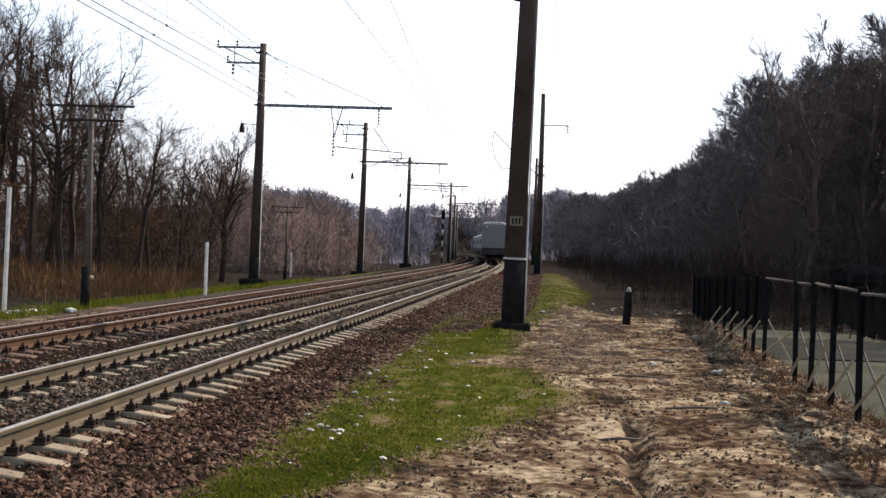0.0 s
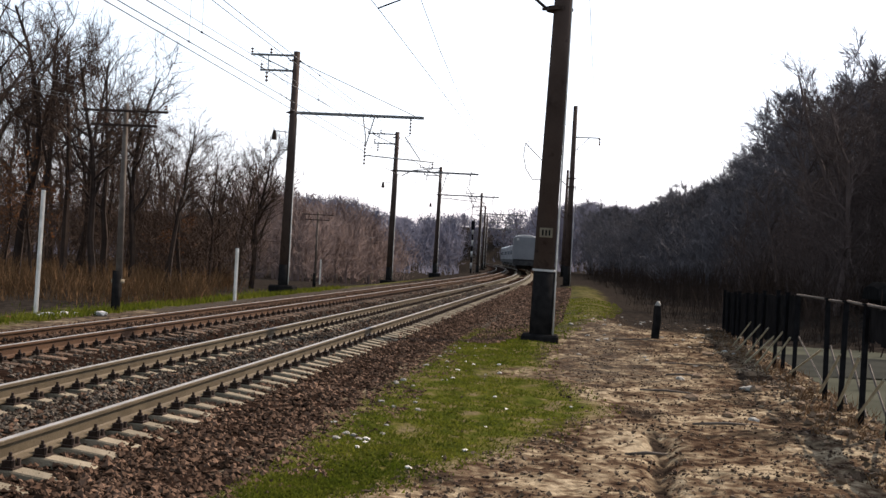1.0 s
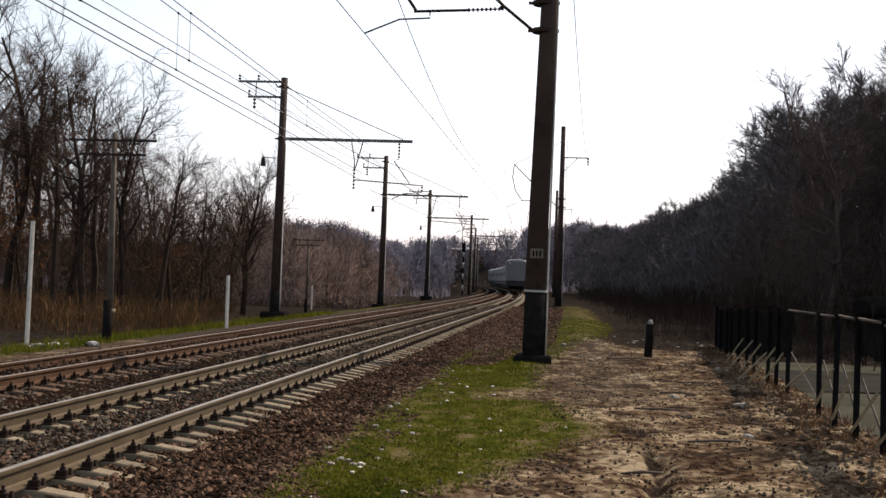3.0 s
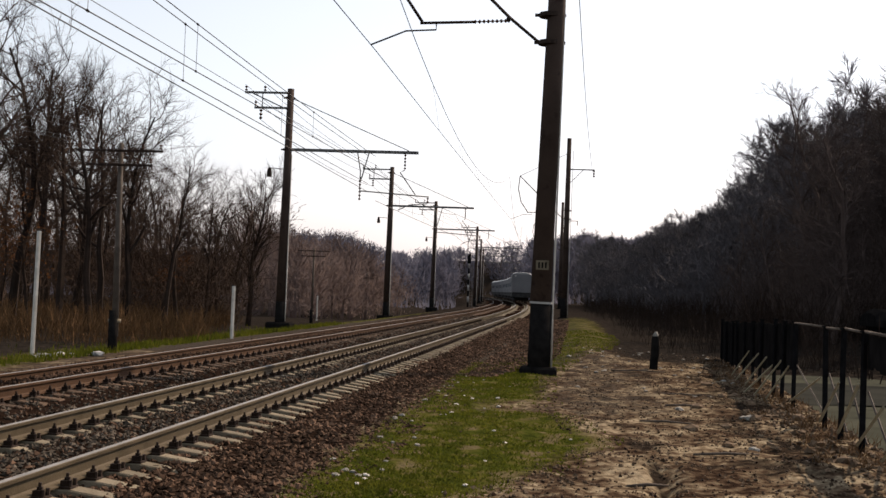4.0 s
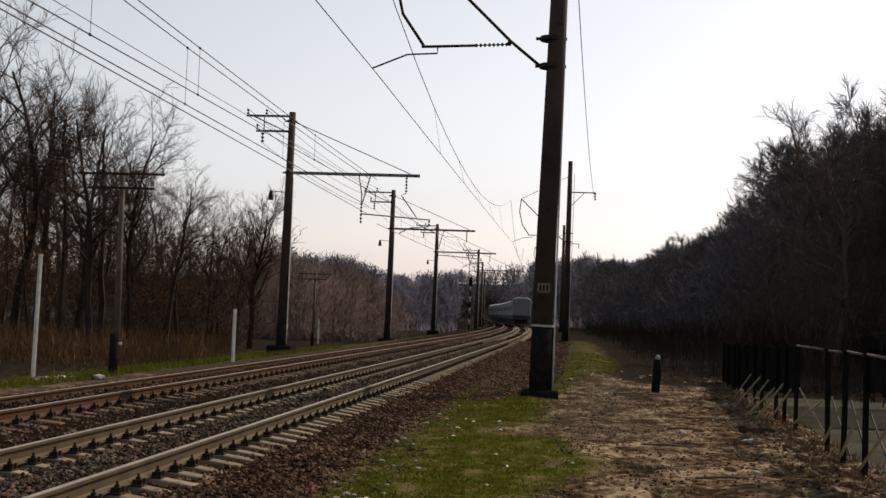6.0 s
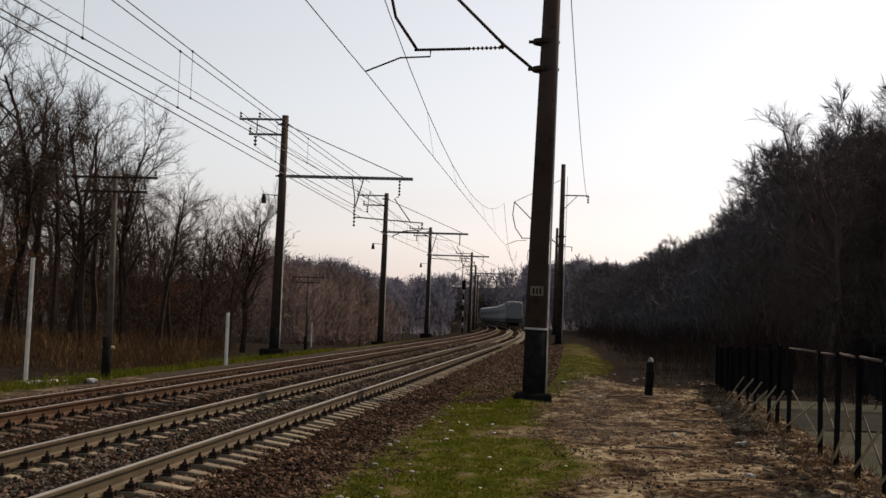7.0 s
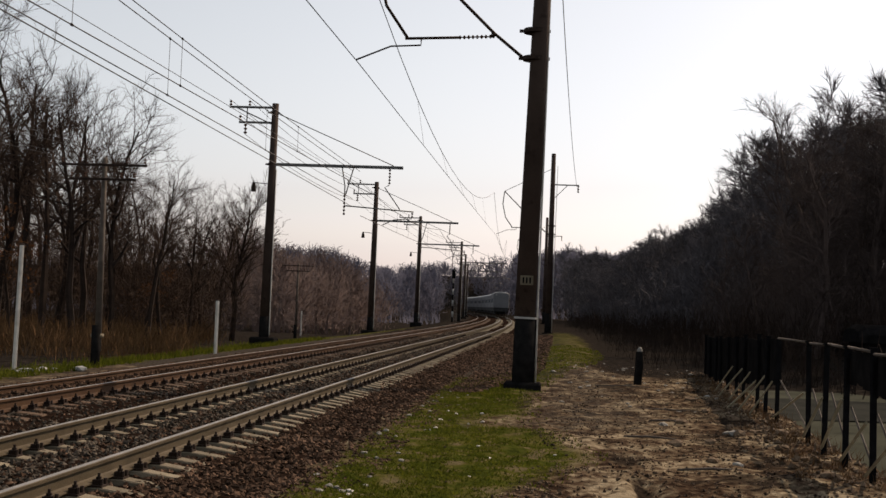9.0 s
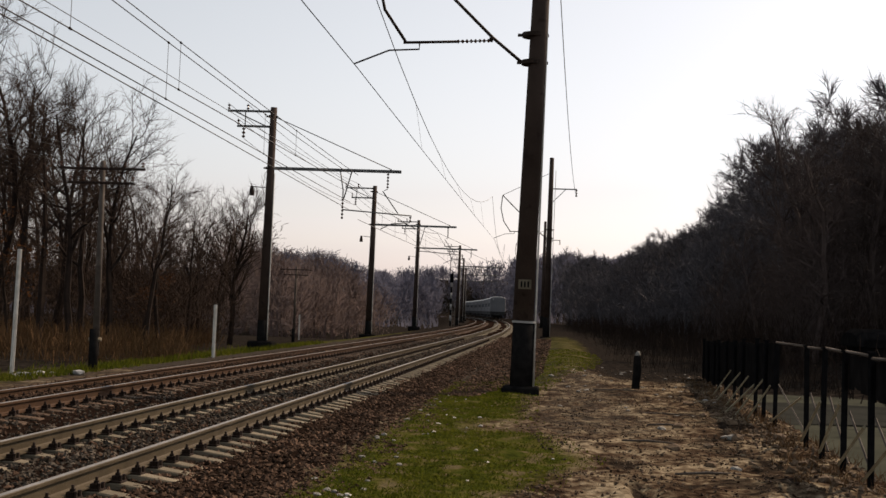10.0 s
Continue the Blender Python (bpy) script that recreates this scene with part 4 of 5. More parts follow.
def far_woods():
    """Woods beyond the bend: many simple bare trees as one mass."""
    r = random.Random(77)
    kinds = [grow(200 + i, 12.0, crown=0.4, first=0.12, kids=(12, 4, 2)) for i in range(4)]
    kinds = [[s for i, s in enumerate(k) if s[2] > 0.0095 or i % 2 == 0] for k in kinds]

    def mass(name, rows, label, min_r, mat):
        segs = []
        for x, y, s in rows:
            z = float(ground_z(x, y))
            a = r.uniform(0, math.tau)
            c, d = math.cos(a) * s, math.sin(a) * s
            for p, q, r0, r1 in kinds[r.randrange(4)]:
                segs.append(((p.x * c - p.y * d + x, p.x * d + p.y * c + y, p.z * s + z), (q.x * c - q.y * d + x, q.x * d + q.y * c + y, q.z * s + z), r0 * s, r1 * s))
        tagged(new(name, seg_mesh(name, segs, mat, 3, min_r)), label, "woods", kind="stuff")

    rows = []
    for _ in range(290):
        y = r.uniform(285, 480)
        x = r.uniform(-0.13 * y, 0.17 * y)
        if abs(x - line_x(y) + 2) < 9 and y < 440:
            continue
        rows.append((x, y, max(0.3, wood_height(x, y) / 12.0 * r.uniform(0.75, 1.0))))
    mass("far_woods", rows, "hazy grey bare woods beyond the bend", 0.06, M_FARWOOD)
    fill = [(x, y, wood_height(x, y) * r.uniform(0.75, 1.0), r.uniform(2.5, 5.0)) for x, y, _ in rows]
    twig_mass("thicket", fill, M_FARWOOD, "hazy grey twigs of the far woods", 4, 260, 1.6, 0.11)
    rows = []
    for _ in range(170):
        y = r.uniform(105, 190)
        x = line_x(y) - 17 - 30 * r.random()
        rows.append((x, y, max(0.3, wood_height(x, y) / 12.0 * r.uniform(0.7, 1.0))))
    rows = [q for q in rows if q[0] / q[1] > -0.17]
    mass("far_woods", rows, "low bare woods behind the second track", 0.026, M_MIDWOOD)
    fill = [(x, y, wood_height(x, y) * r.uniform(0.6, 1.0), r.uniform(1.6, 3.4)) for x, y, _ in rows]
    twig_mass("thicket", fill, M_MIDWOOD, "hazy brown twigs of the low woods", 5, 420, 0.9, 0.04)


far_woods()


# ---- the train that draws away ----
def coach(rear):
    t = tagged(empty("railway_coach"), "pale grey-blue coach with a dark underframe, running away" if not rear else "pale grey-blue rear coach of a departing train", "train coach", group="coaches of the train")
    L, W = 19.4, 3.05
    bm = bmesh.new()
    sect = [(-W / 2, 1.75), (-W / 2, 4.3), (-W / 2 + 0.1, 4.46), (W / 2 - 0.1, 4.46), (W / 2, 4.3), (W / 2, 1.75)]
    rings = [[bm.verts.new((x * s, y, z)) for x, z in sect] for y, s in ((-L / 2, 0.95), (-L / 2 + 0.3, 1.0), (L / 2 - 0.3, 1.0), (L / 2, 0.95))]
    for a, b in zip(rings, rings[1:]):
        for i in range(6):
            bm.faces.new((a[i], a[(i + 1) % 6], b[(i + 1) % 6], b[i]))
    bm.faces.new(rings[0]); bm.faces.new(rings[-1][::-1])
    body = part("body", bm, M_TRAIN, t)
    bm = bmesh.new()
    roof = [(-1.42, 4.44), (-1.2, 4.62), (-0.7, 4.73), (0, 4.77), (0.7, 4.73), (1.2, 4.62), (1.42, 4.44)]
    rings = [[bm.verts.new((x * s, y, 4.44 + (z - 4.44) * s)) for x, z in roof] for y, s in ((-L / 2 + 0.05, 0.9), (-L / 2 + 0.5, 1.0), (L / 2 - 0.5, 1.0), (L / 2 - 0.05, 0.9))]
    for a, b in zip(rings, rings[1:]):
        for i in range(6):
            bm.faces.new((a[i], a[i + 1], b[i + 1], b[i]))
        bm.faces.new((a[6], a[0], b[0], b[6]))
    bm.faces.new(rings[0]); bm.faces.new(rings[-1][::-1])
    part("roof", bm, M_TRAINROOF, t, "curved roof, grey lightened for sun glint")
    box("skirt", (0, 0, 1.4), (2.9, L - 0.3, 0.72), M_TRAINDARK, t, "dark lower skirt", bevel=0.04)
    box("underframe", (0, 0, 0.85), (2.3, 7.5, 0.55), M_TRAINDARK, t, "dark equipment boxes", bevel=0.05)
    for e in (-1, 1):
        bm = bmesh.new()
        for s in (-1, 1):
            add_box(bm, s * 1.02, e * 6.7, 0.62, 0.16, 3.3, 0.3, bevel=0.03)
        add_box(bm, 0, e * 6.7, 0.7, 2.1, 0.5, 0.3)
        bogie = part("bogie", bm, M_TRAINDARK, t)
        for ax in (-1.2, 1.2):
            for s in (-0.78, 0.78):
                bm = bmesh.new()
                add_tube(bm, [(s - 0.06, e * 6.7 + ax, 0.475), (s + 0.06, e * 6.7 + ax, 0.475)], 0.475, 16)
                part("wheel", bm, M_IRON, bogie)
        box("buffer_beam", (0, e * (L / 2 + 0.02), 1.25), (2.6, 0.24, 0.5), M_TRAINDARK, t, bevel=0.03)
        tube("coupler", [(0, e * L / 2, 1.05), (0, e * (L / 2 + 0.45), 1.05)], 0.13, M_TRAINDARK, t)
    for s in (-1, 1):
        for i in range(8):
            w = box("window", (s * (W / 2 + 0.004), -6.3 + i * 1.8, 3.1), (0.03, 1.1, 0.75), M_GLASS, body, "dark side window", bevel=0.01)
        for e in (-1, 1):
            box("door", (s * (W / 2 + 0.006), e * 8.6, 2.85), (0.03, 0.9, 2.0), M_TRAIN, body, "side door leaf", bevel=0.01)
    if rear:
        bm = bmesh.new()
        add_tube(bm, [(-0.95, -L / 2 - 0.1, 4.2), (-0.95, -L / 2 + 0.15, 4.2)], 0.16, 12)
        part("lamp", bm, M_WHITE, t, "white end lamp")
    return t


def far_scrub():
    """Bare scrub added over both slopes of the far bend, haze in its colour."""
    r = np.random.RandomState(77)
    n = 16000
    y = 170 + 310 * r.uniform(size=n) ** 0.8
    x = r.uniform(-0.5, 0.5, n) * y
    u = x - (-2.51 + 0.111 * (y - 24) - np.maximum(0, y - 66) ** 2 / 4450) + 2
    keep = (np.abs(u) > 10) & (y > 250) & (y < 415)
    keep |= (y > 440)
    x, y = x[keep][:9000], y[keep][:9000]
    n = len(x)
    z = ground_z(x, y)
    a = r.uniform(0, math.tau, n)
    w, h = r.uniform(0.08, 0.25, n), r.uniform(0.8, 2.4, n)
    verts = np.empty((n, 3, 3))
    verts[:, 0] = np.stack([x - w * np.cos(a), y - w * np.sin(a), z - 0.1], -1)
    verts[:, 1] = np.stack([x + w * np.cos(a), y + w * np.sin(a), z - 0.1], -1)
    verts[:, 2] = np.stack([x + r.normal(0, 0.6, n), y + r.normal(0, 0.6, n), z + h], -1)
    faces = np.arange(n * 3).reshape(-1, 3)
    tagged(new("far_scrub", mesh_of("far_scrub", verts.reshape(-1, 3), faces.tolist(), M_FARWOOD)), "added bare scrub on the distant slope, haze in its grey", "scrub", kind="stuff")


far_scrub()


TRAIN_AT = [(0.0, 139.0), (2.0, 160.0), (3.0, 169.5), (4.5, 186.0), (7.0, 212.0), (8.0, 222.0), (9.5, 237.0), (10.0, 242.0)]
rear_coach = coach(True)
mid_coach = coach(False)
train = [rear_coach, mid_coach] + [copy_thing(mid_coach, pose(0, 0, 0)) for _ in range(6)]


def motions():
    for k, car in enumerate(train):
        rows = []
        for i in range(21):
            t = i / 2
            y = float(np.interp(t, [a for a, _ in TRAIN_AT], [b for _, b in TRAIN_AT])) + 9.7 + k * 20.3
            c = rail_point(y, 0, 0.30)
            f, g = rail_point(y + 6.7, 0, 0.3), rail_point(y - 6.7, 0, 0.3)
            d = f - g
            rows.append((t, pose(c.x, c.y, c.z, math.degrees(math.atan2(d.z, d.y)), 0, -math.degrees(math.atan2(d.x, d.y)))))
        walk(car, rows)


# ---- telegraph line and marker posts beyond the second track ----
def telegraph_pole(height, label):
    t = tagged(empty("telegraph_pole"), label, "telegraph pole", group="telegraph poles beyond the second track")
    tube("pole", [(0.02, 0.1, 0.35), (0.0, 0.1, height)], [0.092, 0.062], M_WOODPOLE, t, 10, "weathered timber pole")
    tube("stub", [(0.03, -0.1, -0.4), (0.03, -0.1, 1.05)], [0.13, 0.12], M_BITUMEN, t, 8, "tarred stub lashed to the pole")
    tube("lashing", [(0.03, 0.0, 0.72), (0.03, 0.0, 0.82)], 0.17, M_SLEEPER, t, 10, "pale wire lashing")
    for z, w in ((height - 0.22, 2.35), (height - 0.6, 1.8)):
        arm = box("cross_arm", (0, 0.0, z), (w, 0.07, 0.065), M_IRON, t, bevel=0.01)
        for k in (-0.47, -0.27, 0.27, 0.47):
            insulator((k * w, 0, z + 0.05), (k * w, 0, z + 0.2), arm, 2, 0.05)
    return t


def place_telegraph():
    first = telegraph_pole(5.5, "grey timber telegraph pole with two cross-arms")
    first.matrix_basis = pose(-8.61, 32.2, 0.0, 0, -0.5, -4)
    tops = [Vector((-8.66, 32.2, 5.3))]
    for x, y, sunk in ((-9.3, 88.0, 0.0), (-8.6, 140.0, 0.0), (-8.06, 190.0, 0.4), (-7.4, 240.0, 0.7)):
        z = float(ground_z(x, y)) - sunk
        copy_thing(first, pose(x, y, z, 0, 0, -6))
        tops.append(Vector((x, y, z + 5.4)))
    for k in (-1.1, -0.6, 0.6, 1.1):
        line = tagged(empty("telegraph_wire"), "thin telegraph wire sagging between the poles", "overhead wire", group="telegraph wires")
        pts = [Vector((-13.5, -15, 5.4)), *tops]
        for a, b in zip(pts, pts[1:]):
            tube("span", sag_points(a + Vector((k, 0, 0.15)), b + Vector((k, 0, 0.15)), 0.5, 8), 0.003, M_WIRE, line, 3)


place_telegraph()


def marker_post(x, y, h, r, label, lean=0.0):
    z = float(ground_z(x, y))
    t = tagged(empty("marker_post", pose(x, y, z, 0, lean, -42)), label, "post", group="pale posts beyond the second track")
    bm = bmesh.new()
    add_box(bm, 0, 0, h / 2 - 0.15, r * 2, r * 2, h + 0.3, bevel=0.015)
    part("shaft", bm, M_WHITEWASH, t, "pale whitewashed shaft")
    box("cap", (0, 0, h + 0.02), (r * 2.3, r * 2.3, 0.05), M_CONCRETE, t, bevel=0.01)


marker_post(-10.35, 31.1, 3.3, 0.045, "tall thin whitewashed concrete post", 1.0)
marker_post(-7.02, 41.3, 1.78, 0.048, "short whitewashed concrete post")
marker_post(-9.6, 95.0, 2.0, 0.05, "short whitewashed concrete post")


def signal_mast():
    p = rail_point(150.0, SECOND - 3.0, 0.0)
    t = tagged(empty("signal_mast", pose(*p, 0, 0, 4)), "slim white and black banded signal mast with a ladder", "railway signal")
    for i in range(8):
        tube("band", [(0, 0, i * 0.7 - 0.1), (0, 0, i * 0.7 + 0.6)], 0.11, M_WHITE if i % 2 else M_BLACKSTEEL, t, 10)
    box("signal_head", (0, -0.1, 5.9), (0.42, 0.25, 1.1), M_BLACKSTEEL, t, "black signal head", bevel=0.05)
    for s in (-0.16, 0.16):
        tube("ladder_rail", [(s + 0.35, 0, 0), (s + 0.25, 0, 5.4)], 0.025, M_STEEL, t, 5)
    for i in range(14):
        tube("rung", [(0.17, 0, 0.3 + i * 0.36), (0.5, 0, 0.3 + i * 0.36)], 0.018, M_STEEL, t, 4)


signal_mast()


# ---- stump post, fence, road and shed beside the clearing ----
def stump_post():
    z = float(ground_z(5.76, 32.5))
    t = tagged(empty("stump_post", pose(5.76, 32.5, z)), "short dark tarred post with a pale broken top", "post")
    bm = bmesh.new()
    add_tube(bm, [(-0.03, 0, -0.3), (-0.02, 0, 0.12), (0.01, 0, 0.5), (0.0, 0, 0.82), (0.0, 0, 0.88)], [0.12, 0.11, 0.115, 0.1, 0.09], 9)
    part("shaft", bm, M_BITUMEN, t, smooth=True)
    bm = bmesh.new()
    add_tube(bm, [(0.0, 0, 0.86), (0.01, 0, 0.93), (0.02, 0, 1.0)], [0.085, 0.07, 0.03], 7)
    part("top", bm, M_STONE, t, "pale broken concrete top", smooth=True)


stump_post()


FENCE_Y = [9.6, 11.1, 12.7, 14.33, 15.87, 17.29, 18.93, 22.44, 23.9, 25.25, 27.9, 29.7, 31.5, 33.4, 35.4, 37.4, 39.4]


def build_fence():
    t = tagged(empty("fence"), "black steel post fence with pale crossed laths and dark boarding", "fence")
    r = random.Random(5)
    post = bmesh.new()
    add_box(post, 0, 0, 0.62, 0.065, 0.065, 1.95, bevel=0.008)
    add_box(post, 0, 0, 1.60, 0.09, 0.09, 0.025)
    first = part("post", post, M_BLACKSTEEL, t)
    first.matrix_basis = pose(fence_x(FENCE_Y[0]), FENCE_Y[0], 0)
    for y in FENCE_Y[1:]:
        drop = 0.3 * min(1, max(0, (y - 23) / 14))
        shared("post", first.data, t, pose(fence_x(y) + r.uniform(-0.03, 0.03), y, r.uniform(-0.04, 0.02) - drop, r.uniform(-1, 1), r.uniform(-1.5, 1), 8))
    up = lambda z: Vector((0, 0, z))
    turn = Matrix.Rotation(radians(-8.5), 4, "Z")
    for i, (a, b) in enumerate(zip(FENCE_Y, FENCE_Y[1:])):
        pa, pb = Vector((fence_x(a), a, 0)), Vector((fence_x(b), b, 0))
        off = Vector((-0.06, 0.01, 0))
        if a < 22:
            tube("top_rail", [pa + up(1.56), pb + up(1.56 + r.uniform(-0.03, 0.02))], 0.02, M_WOODPOLE, t, 6, "grey top rail")
            tube("lath", [pb + off + up(0.1), pa + off + up(0.82 + r.uniform(-0.1, 0.1))], 0.023, M_LATH, t, 4, "pale slanting lath")
            tube("lath", [pa - off + up(0.12), pb - off + up(0.8 + r.uniform(-0.1, 0.1))], 0.016, M_WOODPOLE, t, 4, "grey slanting lath")
        if a > 22 or a < 15:
            n = 6
            for k in range(n):
                q = pa.lerp(pb, (k + 0.5) / n)
                far = min(1, max(0, (q.y - 23) / 14))
                h = (0.85 + 0.4 * far if a > 22 else 0.46) + r.uniform(-0.05, 0.05)
                top = (1.52 - 0.25 * far if a > 22 else 1.53) + r.uniform(-0.03, 0.03)
                box("board", (q.x + 0.06, q.y, top - h / 2), (0.03, (b - a) / n - 0.006, h), M_TARP, t, "black tarred board", rot=turn)
    for y in (23.2, 24.3, 25.5, 26.8, 28.4, 30.6):
        p = Vector((fence_x(y), y, 0))
        tube("lath", [p + Vector((-0.42 + r.uniform(-0.08, 0.08), 0.4, -0.02)), p + Vector((-0.06, -0.25, 0.72 + r.uniform(-0.1, 0.08)))], 0.021, M_LATH, t, 4, "pale leaning lath")


build_fence()


def build_road():
    """Pale hard-standing below the fence with a darker damp strip across it."""
    def sheet(name, y0, y1, z, mat, label, soft):
        r = random.Random(9)
        verts, faces = [], []
        n = 24
        for i in range(n + 1):
            y = y0 + (y1 - y0) * i / n
            xa = fence_x(y) + 1.15 + r.uniform(-0.12, 0.12)
            xb = fence_x(y) + 16 - 0.12 * y
            for k in range(7):
                yy = y + (soft * math.sin(k * 1.3) if i in (0, n) else 0)
                verts.append((xa + (xb - xa) * k / 6, yy, z))
        for i in range(n):
            for k in range(6):
                a = i * 7 + k
                faces.append((a, a + 1, a + 8, a + 7))
        tagged(new(name, mesh_of(name, verts, faces, mat)), label, "road", kind="structure")
    sheet("road", 6.0, 47.0, -0.46, M_ROAD, "pale dusty concrete yard below the fence", 0.0)
    sheet("damp_strip", 28.5, 36.0, -0.455, M_DAMP, "darker damp strip across the yard", 0.7)


build_road()


def build_shed():
    t = tagged(empty("shed", pose(20.6, 47.5, -0.72, 0, 0, -6)), "low black tarred shed with a rounded roof", "shed")
    box("wall", (0, 0, 0.95), (7.0, 3.2, 1.9), M_TARP, t, "black tarred board wall", bevel=0.03)
    bm = bmesh.new()
    prof = [(-1.85, 1.85), (-1.8, 2.15), (-1.4, 2.42), (-0.6, 2.55), (0.6, 2.55), (1.4, 2.42), (1.8, 2.15), (1.85, 1.85)]
    rings = [[bm.verts.new((x, y * s, 1.85 + (z - 1.85) * s)) for y, z in prof] for x, s in ((-3.8, 0.75), (-3.55, 1.0), (3.55, 1.0), (3.8, 0.75))]
    for a, b in zip(rings, rings[1:]):
        for i in range(7):
            bm.faces.new((a[i], a[i + 1], b[i + 1], b[i]))
        bm.faces.new((a[7], a[0], b[0], b[7]))
    bm.faces.new(rings[0]); bm.faces.new(rings[-1][::-1])
    part("roof", bm, M_TARP, t, "rounded black felt roof")
    box("door", (-1.6, -1.62, 0.95), (0.9, 0.06, 1.75), M_BLACKSTEEL, t, bevel=0.01)


build_shed()


# ---- what lies on the ground ----
def grass_width(y):
    return float(np.interp(y, [6, 8.5, 10, 13, 16, 18.5, 22, 28, 36, 60, 110], [0.0, 0.45, 0.9, 2.0, 2.8, 2.3, 1.8, 1.7, 2.3, 2.4, 1.5]))


def scatter_grass():
    r = random.Random(14)
    verts, faces = [], []
    made = 0
    while made < 42000:
        y = 8 + 52 * r.random() ** 2.0
        w = grass_width(y)
        v = r.gauss(0.45, 0.36) * w
        patch = float(wave(y * 1.7, v * 2.3, 2.2, 31))
        if y > 33:
            if r.random() < 0.7:
                continue
            v = r.uniform(float(np.interp(y, [30, 40, 50, 90], [0.4, 1.2, 1.7, 1.6])), float(np.interp(y, [30, 40, 50, 90], [1.8, 3.6, 4.3, 4.2])))
            w = 4.5
        if not -0.25 < v < w + 0.35 or patch < -1.0 + 0.6 * r.random():
            continue
        x = line_x(y) + TOE + v
        if (x - 1.5) ** 2 / 0.8 + (y - 20.5) ** 2 / 1.2 < 1 and r.random() < 0.8:
            continue
        z = 0.0
        h = r.uniform(0.012, 0.04) * (1 + 0.5 * (y > 25))
        a = r.uniform(0, math.tau)
        wd = r.uniform(0.006, 0.013) * (1 + y / 30)
        dx, dy = math.cos(a) * wd, math.sin(a) * wd
        k = len(verts)
        verts += [(x - dx, y - dy, z - 0.01), (x + dx, y + dy, z - 0.01), (x + r.gauss(0, 0.025), y + r.gauss(0, 0.025), z + h)]
        faces.append((k, k + 1, k + 2))
        made += 1
    for _ in range(9000):
        y = r.uniform(20, 62)
        u = -6.5 - abs(r.gauss(0, 1.5))
        x = line_x(y) + u
        z = 0.0
        a = r.uniform(0, math.tau)
        dx, dy = math.cos(a) * 0.02, math.sin(a) * 0.02
        k = len(verts)
        verts += [(x - dx, y - dy, z - 0.01), (x + dx, y + dy, z - 0.01), (x + r.gauss(0, 0.05), y + r.gauss(0, 0.05), z + r.uniform(0.06, 0.2))]
        faces.append((k, k + 1, k + 2))
    verts = np.array(verts)
    verts[:, 2] += np.repeat(ground_z(verts[::3, 0], verts[::3, 1]), 3)
    tagged(new("grass", mesh_of("grass", verts, faces, M_GRASS)), "short fresh spring grass beside the ballast", "grass", kind="stuff")


scatter_grass()


def settled(rows):
    """Rows of x, y, height over the ground and size, set down on the ground."""
    rows = np.array(rows)
    rows[:, 2] += ground_z(rows[:, 0], rows[:, 1])
    return rows


def scatter_clods():
    r = np.random.RandomState(33)
    rows, pebbles = [], []
    while len(rows) < 7500:
        y = 8 + 34 * r.uniform() ** 1.7
        x = r.uniform(-1.0, fence_x(y) + 0.5)
        v = x - line_x(y) - TOE
        w = grass_width(y)
        if v < 0 or (v < w * 0.9 and r.uniform() < 0.985):
            continue
        if float(wave(x, y, 1.6, 12)) + r.uniform(-0.5, 0.5) < 0:
            continue
        s = 0.010 + 0.032 * r.uniform() ** 3
        rows.append((x, y, s * 0.3, s))
    tagged(stones("earth_clods", settled(rows), M_CLOD, 7), "small dry clods and crumbs of earth", "earth", kind="stuff")
    crumbs = []
    while len(crumbs) < 5500:
        y = 7.5 + 32 * r.uniform() ** 1.6
        x = r.uniform(-2.0, fence_x(y) + 0.3)
        v = x - line_x(y) - TOE
        if v < 0 or (v < grass_width(y) * 0.9 and r.uniform() < 0.96):
            continue
        if float(wave(x, y, 1.1, 17)) + 0.7 * float(wave(x, y, 0.45, 18)) + r.uniform(-0.6, 0.6) < 0.1:
            continue
        s = 0.008 + 0.026 * r.uniform() ** 2.5
        crumbs.append((x, y, s * 0.25, s))
    tagged(stones("soil_crumbs", settled(crumbs), M_SOIL, 12), "dark moist crumbs of turned soil", "earth", kind="stuff")
    while len(pebbles) < 2000:
        y = 8 + 36 * r.uniform() ** 1.5
        x = r.uniform(-1.5, fence_x(y) + 0.5)
        if -0.3 > x - line_x(y) - TOE or x - line_x(y) - TOE < grass_width(y):
            continue
        s = 0.010 + 0.022 * r.uniform() ** 2
        pebbles.append((x, y, s * 0.3, s))
    tagged(stones("pebbles", settled(pebbles), M_BALLAST, 8), "scattered dark pebbles on the bare earth", "gravel", kind="stuff")
    bank = []
    for _ in range(1500):
        y = r.uniform(11, 40)
        x = fence_x(y) + r.normal(-0.25, 0.4)
        s = 0.02 + 0.06 * r.uniform() ** 2
        bank.append((x, y, s * 0.3, s))
    tagged(stones("bank_rubble", settled(bank), M_CLOD, 9), "crumbled rubble along the foot of the fence", "rubble", kind="stuff")


scatter_clods()


def rock(seed, size, mat, name, label, cat, group, x, y, flat=0.6):
    r = random.Random(seed)
    bm = bmesh.new()
    bmesh.ops.create_icosphere(bm, subdivisions=1, radius=size)
    for v in bm.verts:
        v.co *= 1 + 0.55 * noise.noise(v.co * (2.2 / size) + Vector((seed, 0, 0)))
        v.co.z *= flat
        v.co.x *= 1.25
    ob = part(name, bm, mat)
    ob.matrix_basis = pose(x, y, float(ground_z(x, y)) + size * flat * 0.35, r.uniform(-12, 12), r.uniform(-12, 12), r.uniform(0, 360))
    return tagged(ob, label, cat, group)


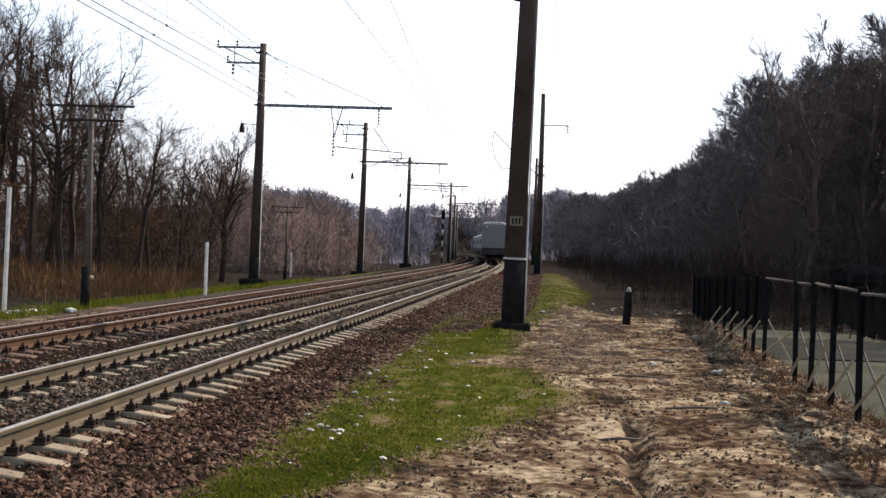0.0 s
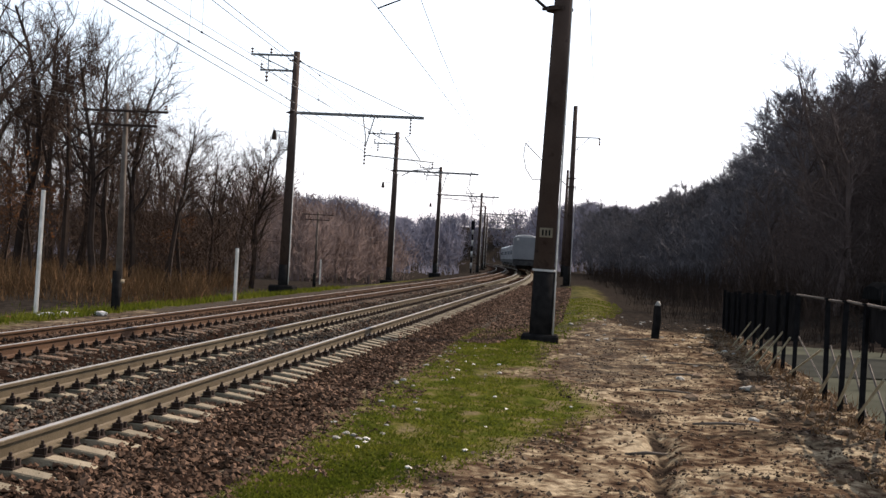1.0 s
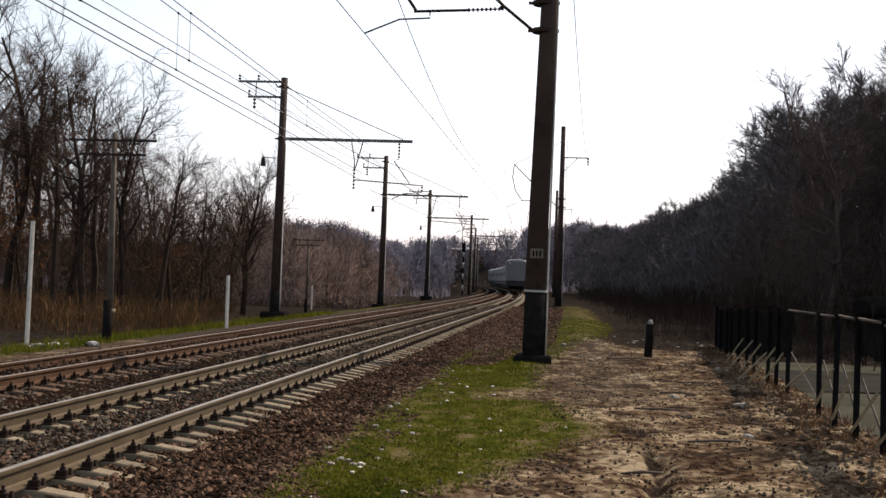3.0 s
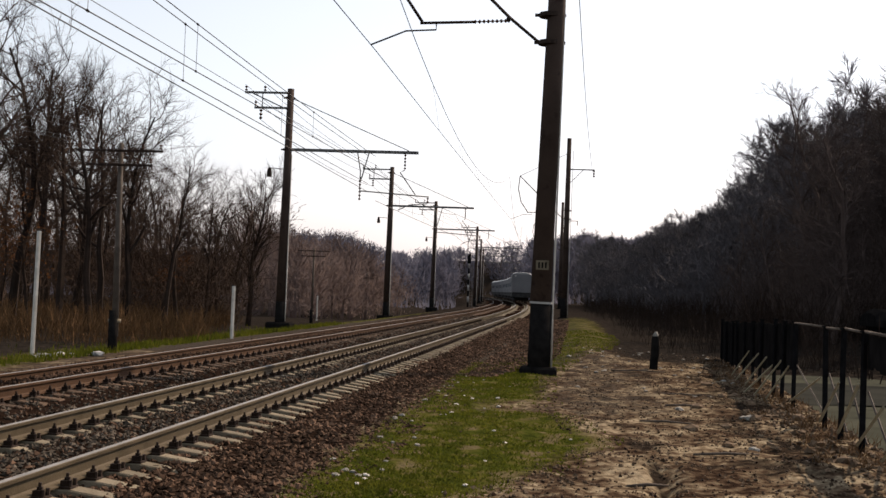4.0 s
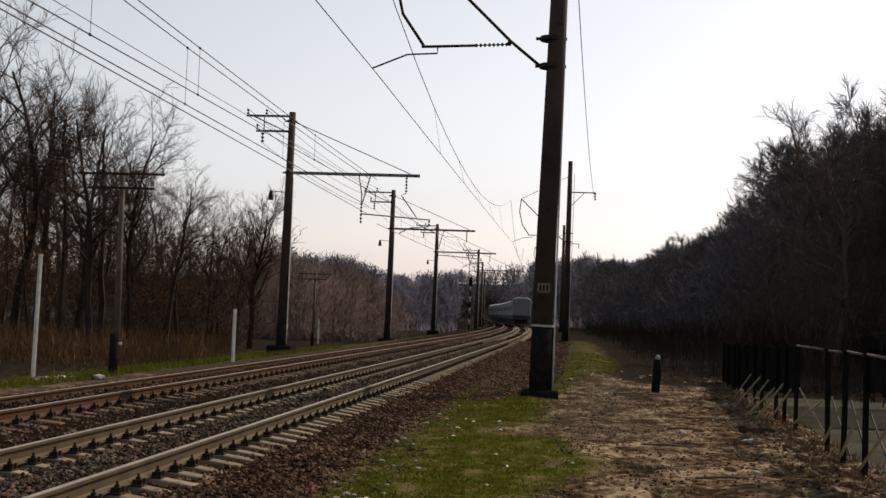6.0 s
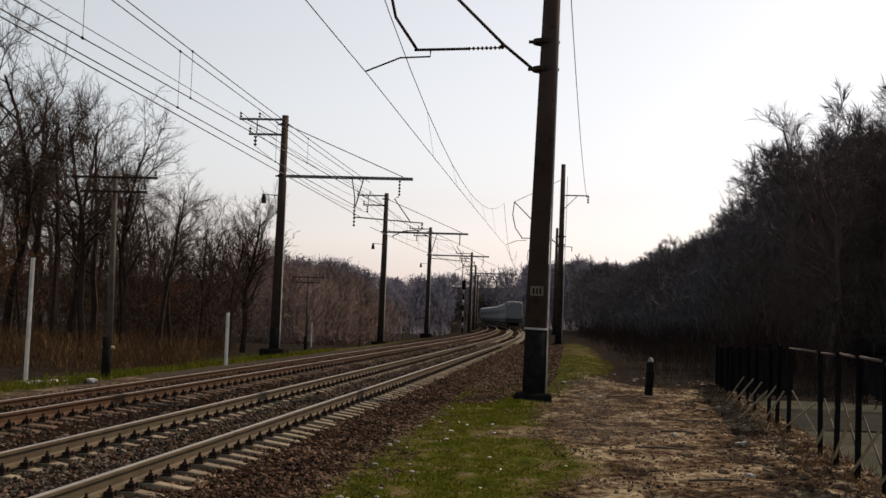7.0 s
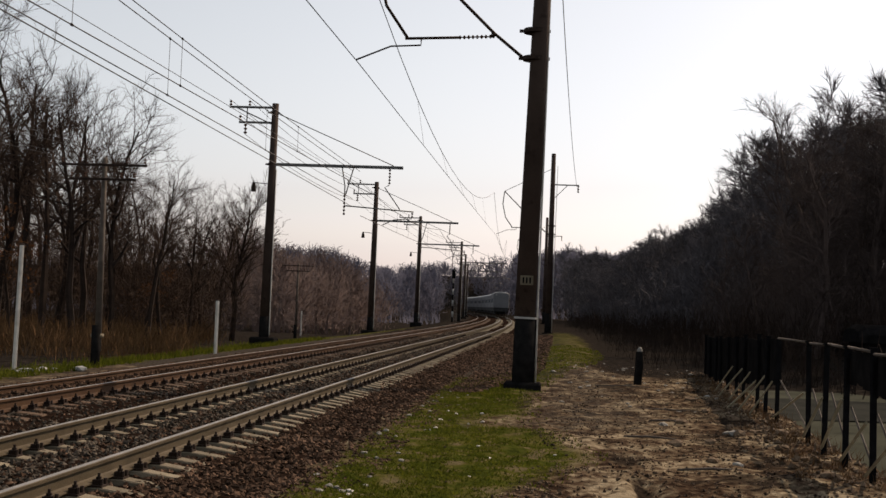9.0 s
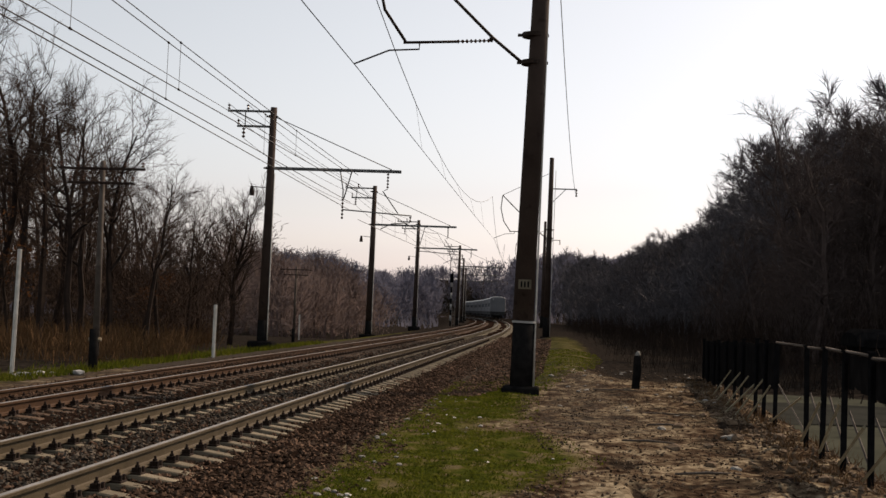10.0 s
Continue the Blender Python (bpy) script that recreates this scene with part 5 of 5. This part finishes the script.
def scatter_stones():
    r = random.Random(40)
    for i in range(34):
        y = 10 + 18 * r.random()
        x = line_x(y) + TOE + r.uniform(-0.2, 0.55)
        rock(i, r.uniform(0.022, 0.045), M_STONE, "stone", "pale stone at the edge of the ballast", "stone", "pale stones along the ballast", x, y)
    for i in range(64):
        y = 24 + 20 * r.random()
        x = 2.9 + 5.5 * r.random() + 0.08 * (y - 26)
        rock(200 + i, r.uniform(0.025, 0.06) + 0.06 * r.random() ** 4, M_STONE, "stone", "pale lump of broken concrete on the earth", "stone", "lumps of concrete beyond the mast", x, y, 0.45)
    for i in range(22):
        y = 12 + 20 * r.random()
        x = fence_x(y) - r.uniform(0.2, 2.4)
        rock(90 + i, r.uniform(0.05, 0.13), M_CLOD if i % 6 else M_STONE, "stone", "rough lump of dug earth and stone by the fence", "stone", "lumps beside the fence", x, y, 0.6)
    for i in range(24):
        y = 10.5 + 18 * r.random() ** 1.3
        x = line_x(y) + TOE + r.uniform(0.15, 0.95) * grass_width(y)
        rock(160 + i, r.uniform(0.018, 0.042), M_WHITEWASH, "litter_scrap", "small pale scrap of litter in the grass", "litter", "scraps in the grass", x, y, 0.5)
    for i in range(18):
        x, y = -9.55 + r.gauss(0, 0.45), 29.7 + r.gauss(0, 0.3)
        rock(130 + i, r.uniform(0.07, 0.17), M_WHITE if i % 4 else M_LEAF, "litter_scrap", "pale scrap of dumped rubbish on the verge", "litter", "dumped rubbish", x, y, 0.5)


scatter_stones()


def stick(x, y, yaw, length, label):
    z = float(ground_z(x, y)) + 0.02
    c, s = math.cos(radians(yaw)) * length / 2, math.sin(radians(yaw)) * length / 2
    tagged(tube("stick", [(x - c, y - s, z), (x, y, z + 0.015), (x + c, y + s, z)], [0.014, 0.02, 0.01], M_WOODPOLE, None, 6), label, "stick", "fallen sticks")


for a in ((3.6, 15.1, 15, 0.9), (4.9, 24.5, -5, 1.3), (2.2, 12.6, 20, 0.5), (3.5, 18.6, -12, 0.8), (5.0, 30.5, 8, 1.4), (4.4, 21.7, 2, 0.7)):
    stick(*a, "grey fallen stick lying on the earth")


def dry_tufts():
    """Brown dry grass tufts along the foot of the fence."""
    r = random.Random(52)
    verts, faces = [], []
    for _ in range(120):
        y = r.uniform(11, 38)
        x = fence_x(y) + r.gauss(-0.1, 0.35)
        z = float(ground_z(x, y))
        for _ in range(16):
            a, h = r.uniform(0, math.tau), r.uniform(0.05, 0.2)
            px, py = x + r.gauss(0, 0.07), y + r.gauss(0, 0.07)
            w = 0.006
            k = len(verts)
            lx, ly = r.gauss(0, 0.09), r.gauss(0, 0.09)
            verts += [(px - w, py, z - 0.02), (px + w, py, z - 0.02), (px + lx, py + ly, z + h)]
            faces.append((k, k + 1, k + 2))
    tagged(new("dry_grass", mesh_of("dry_grass", verts, faces, M_BRUSH)), "brown dry grass tufts along the fence", "grass", kind="stuff")


dry_tufts()


motions()
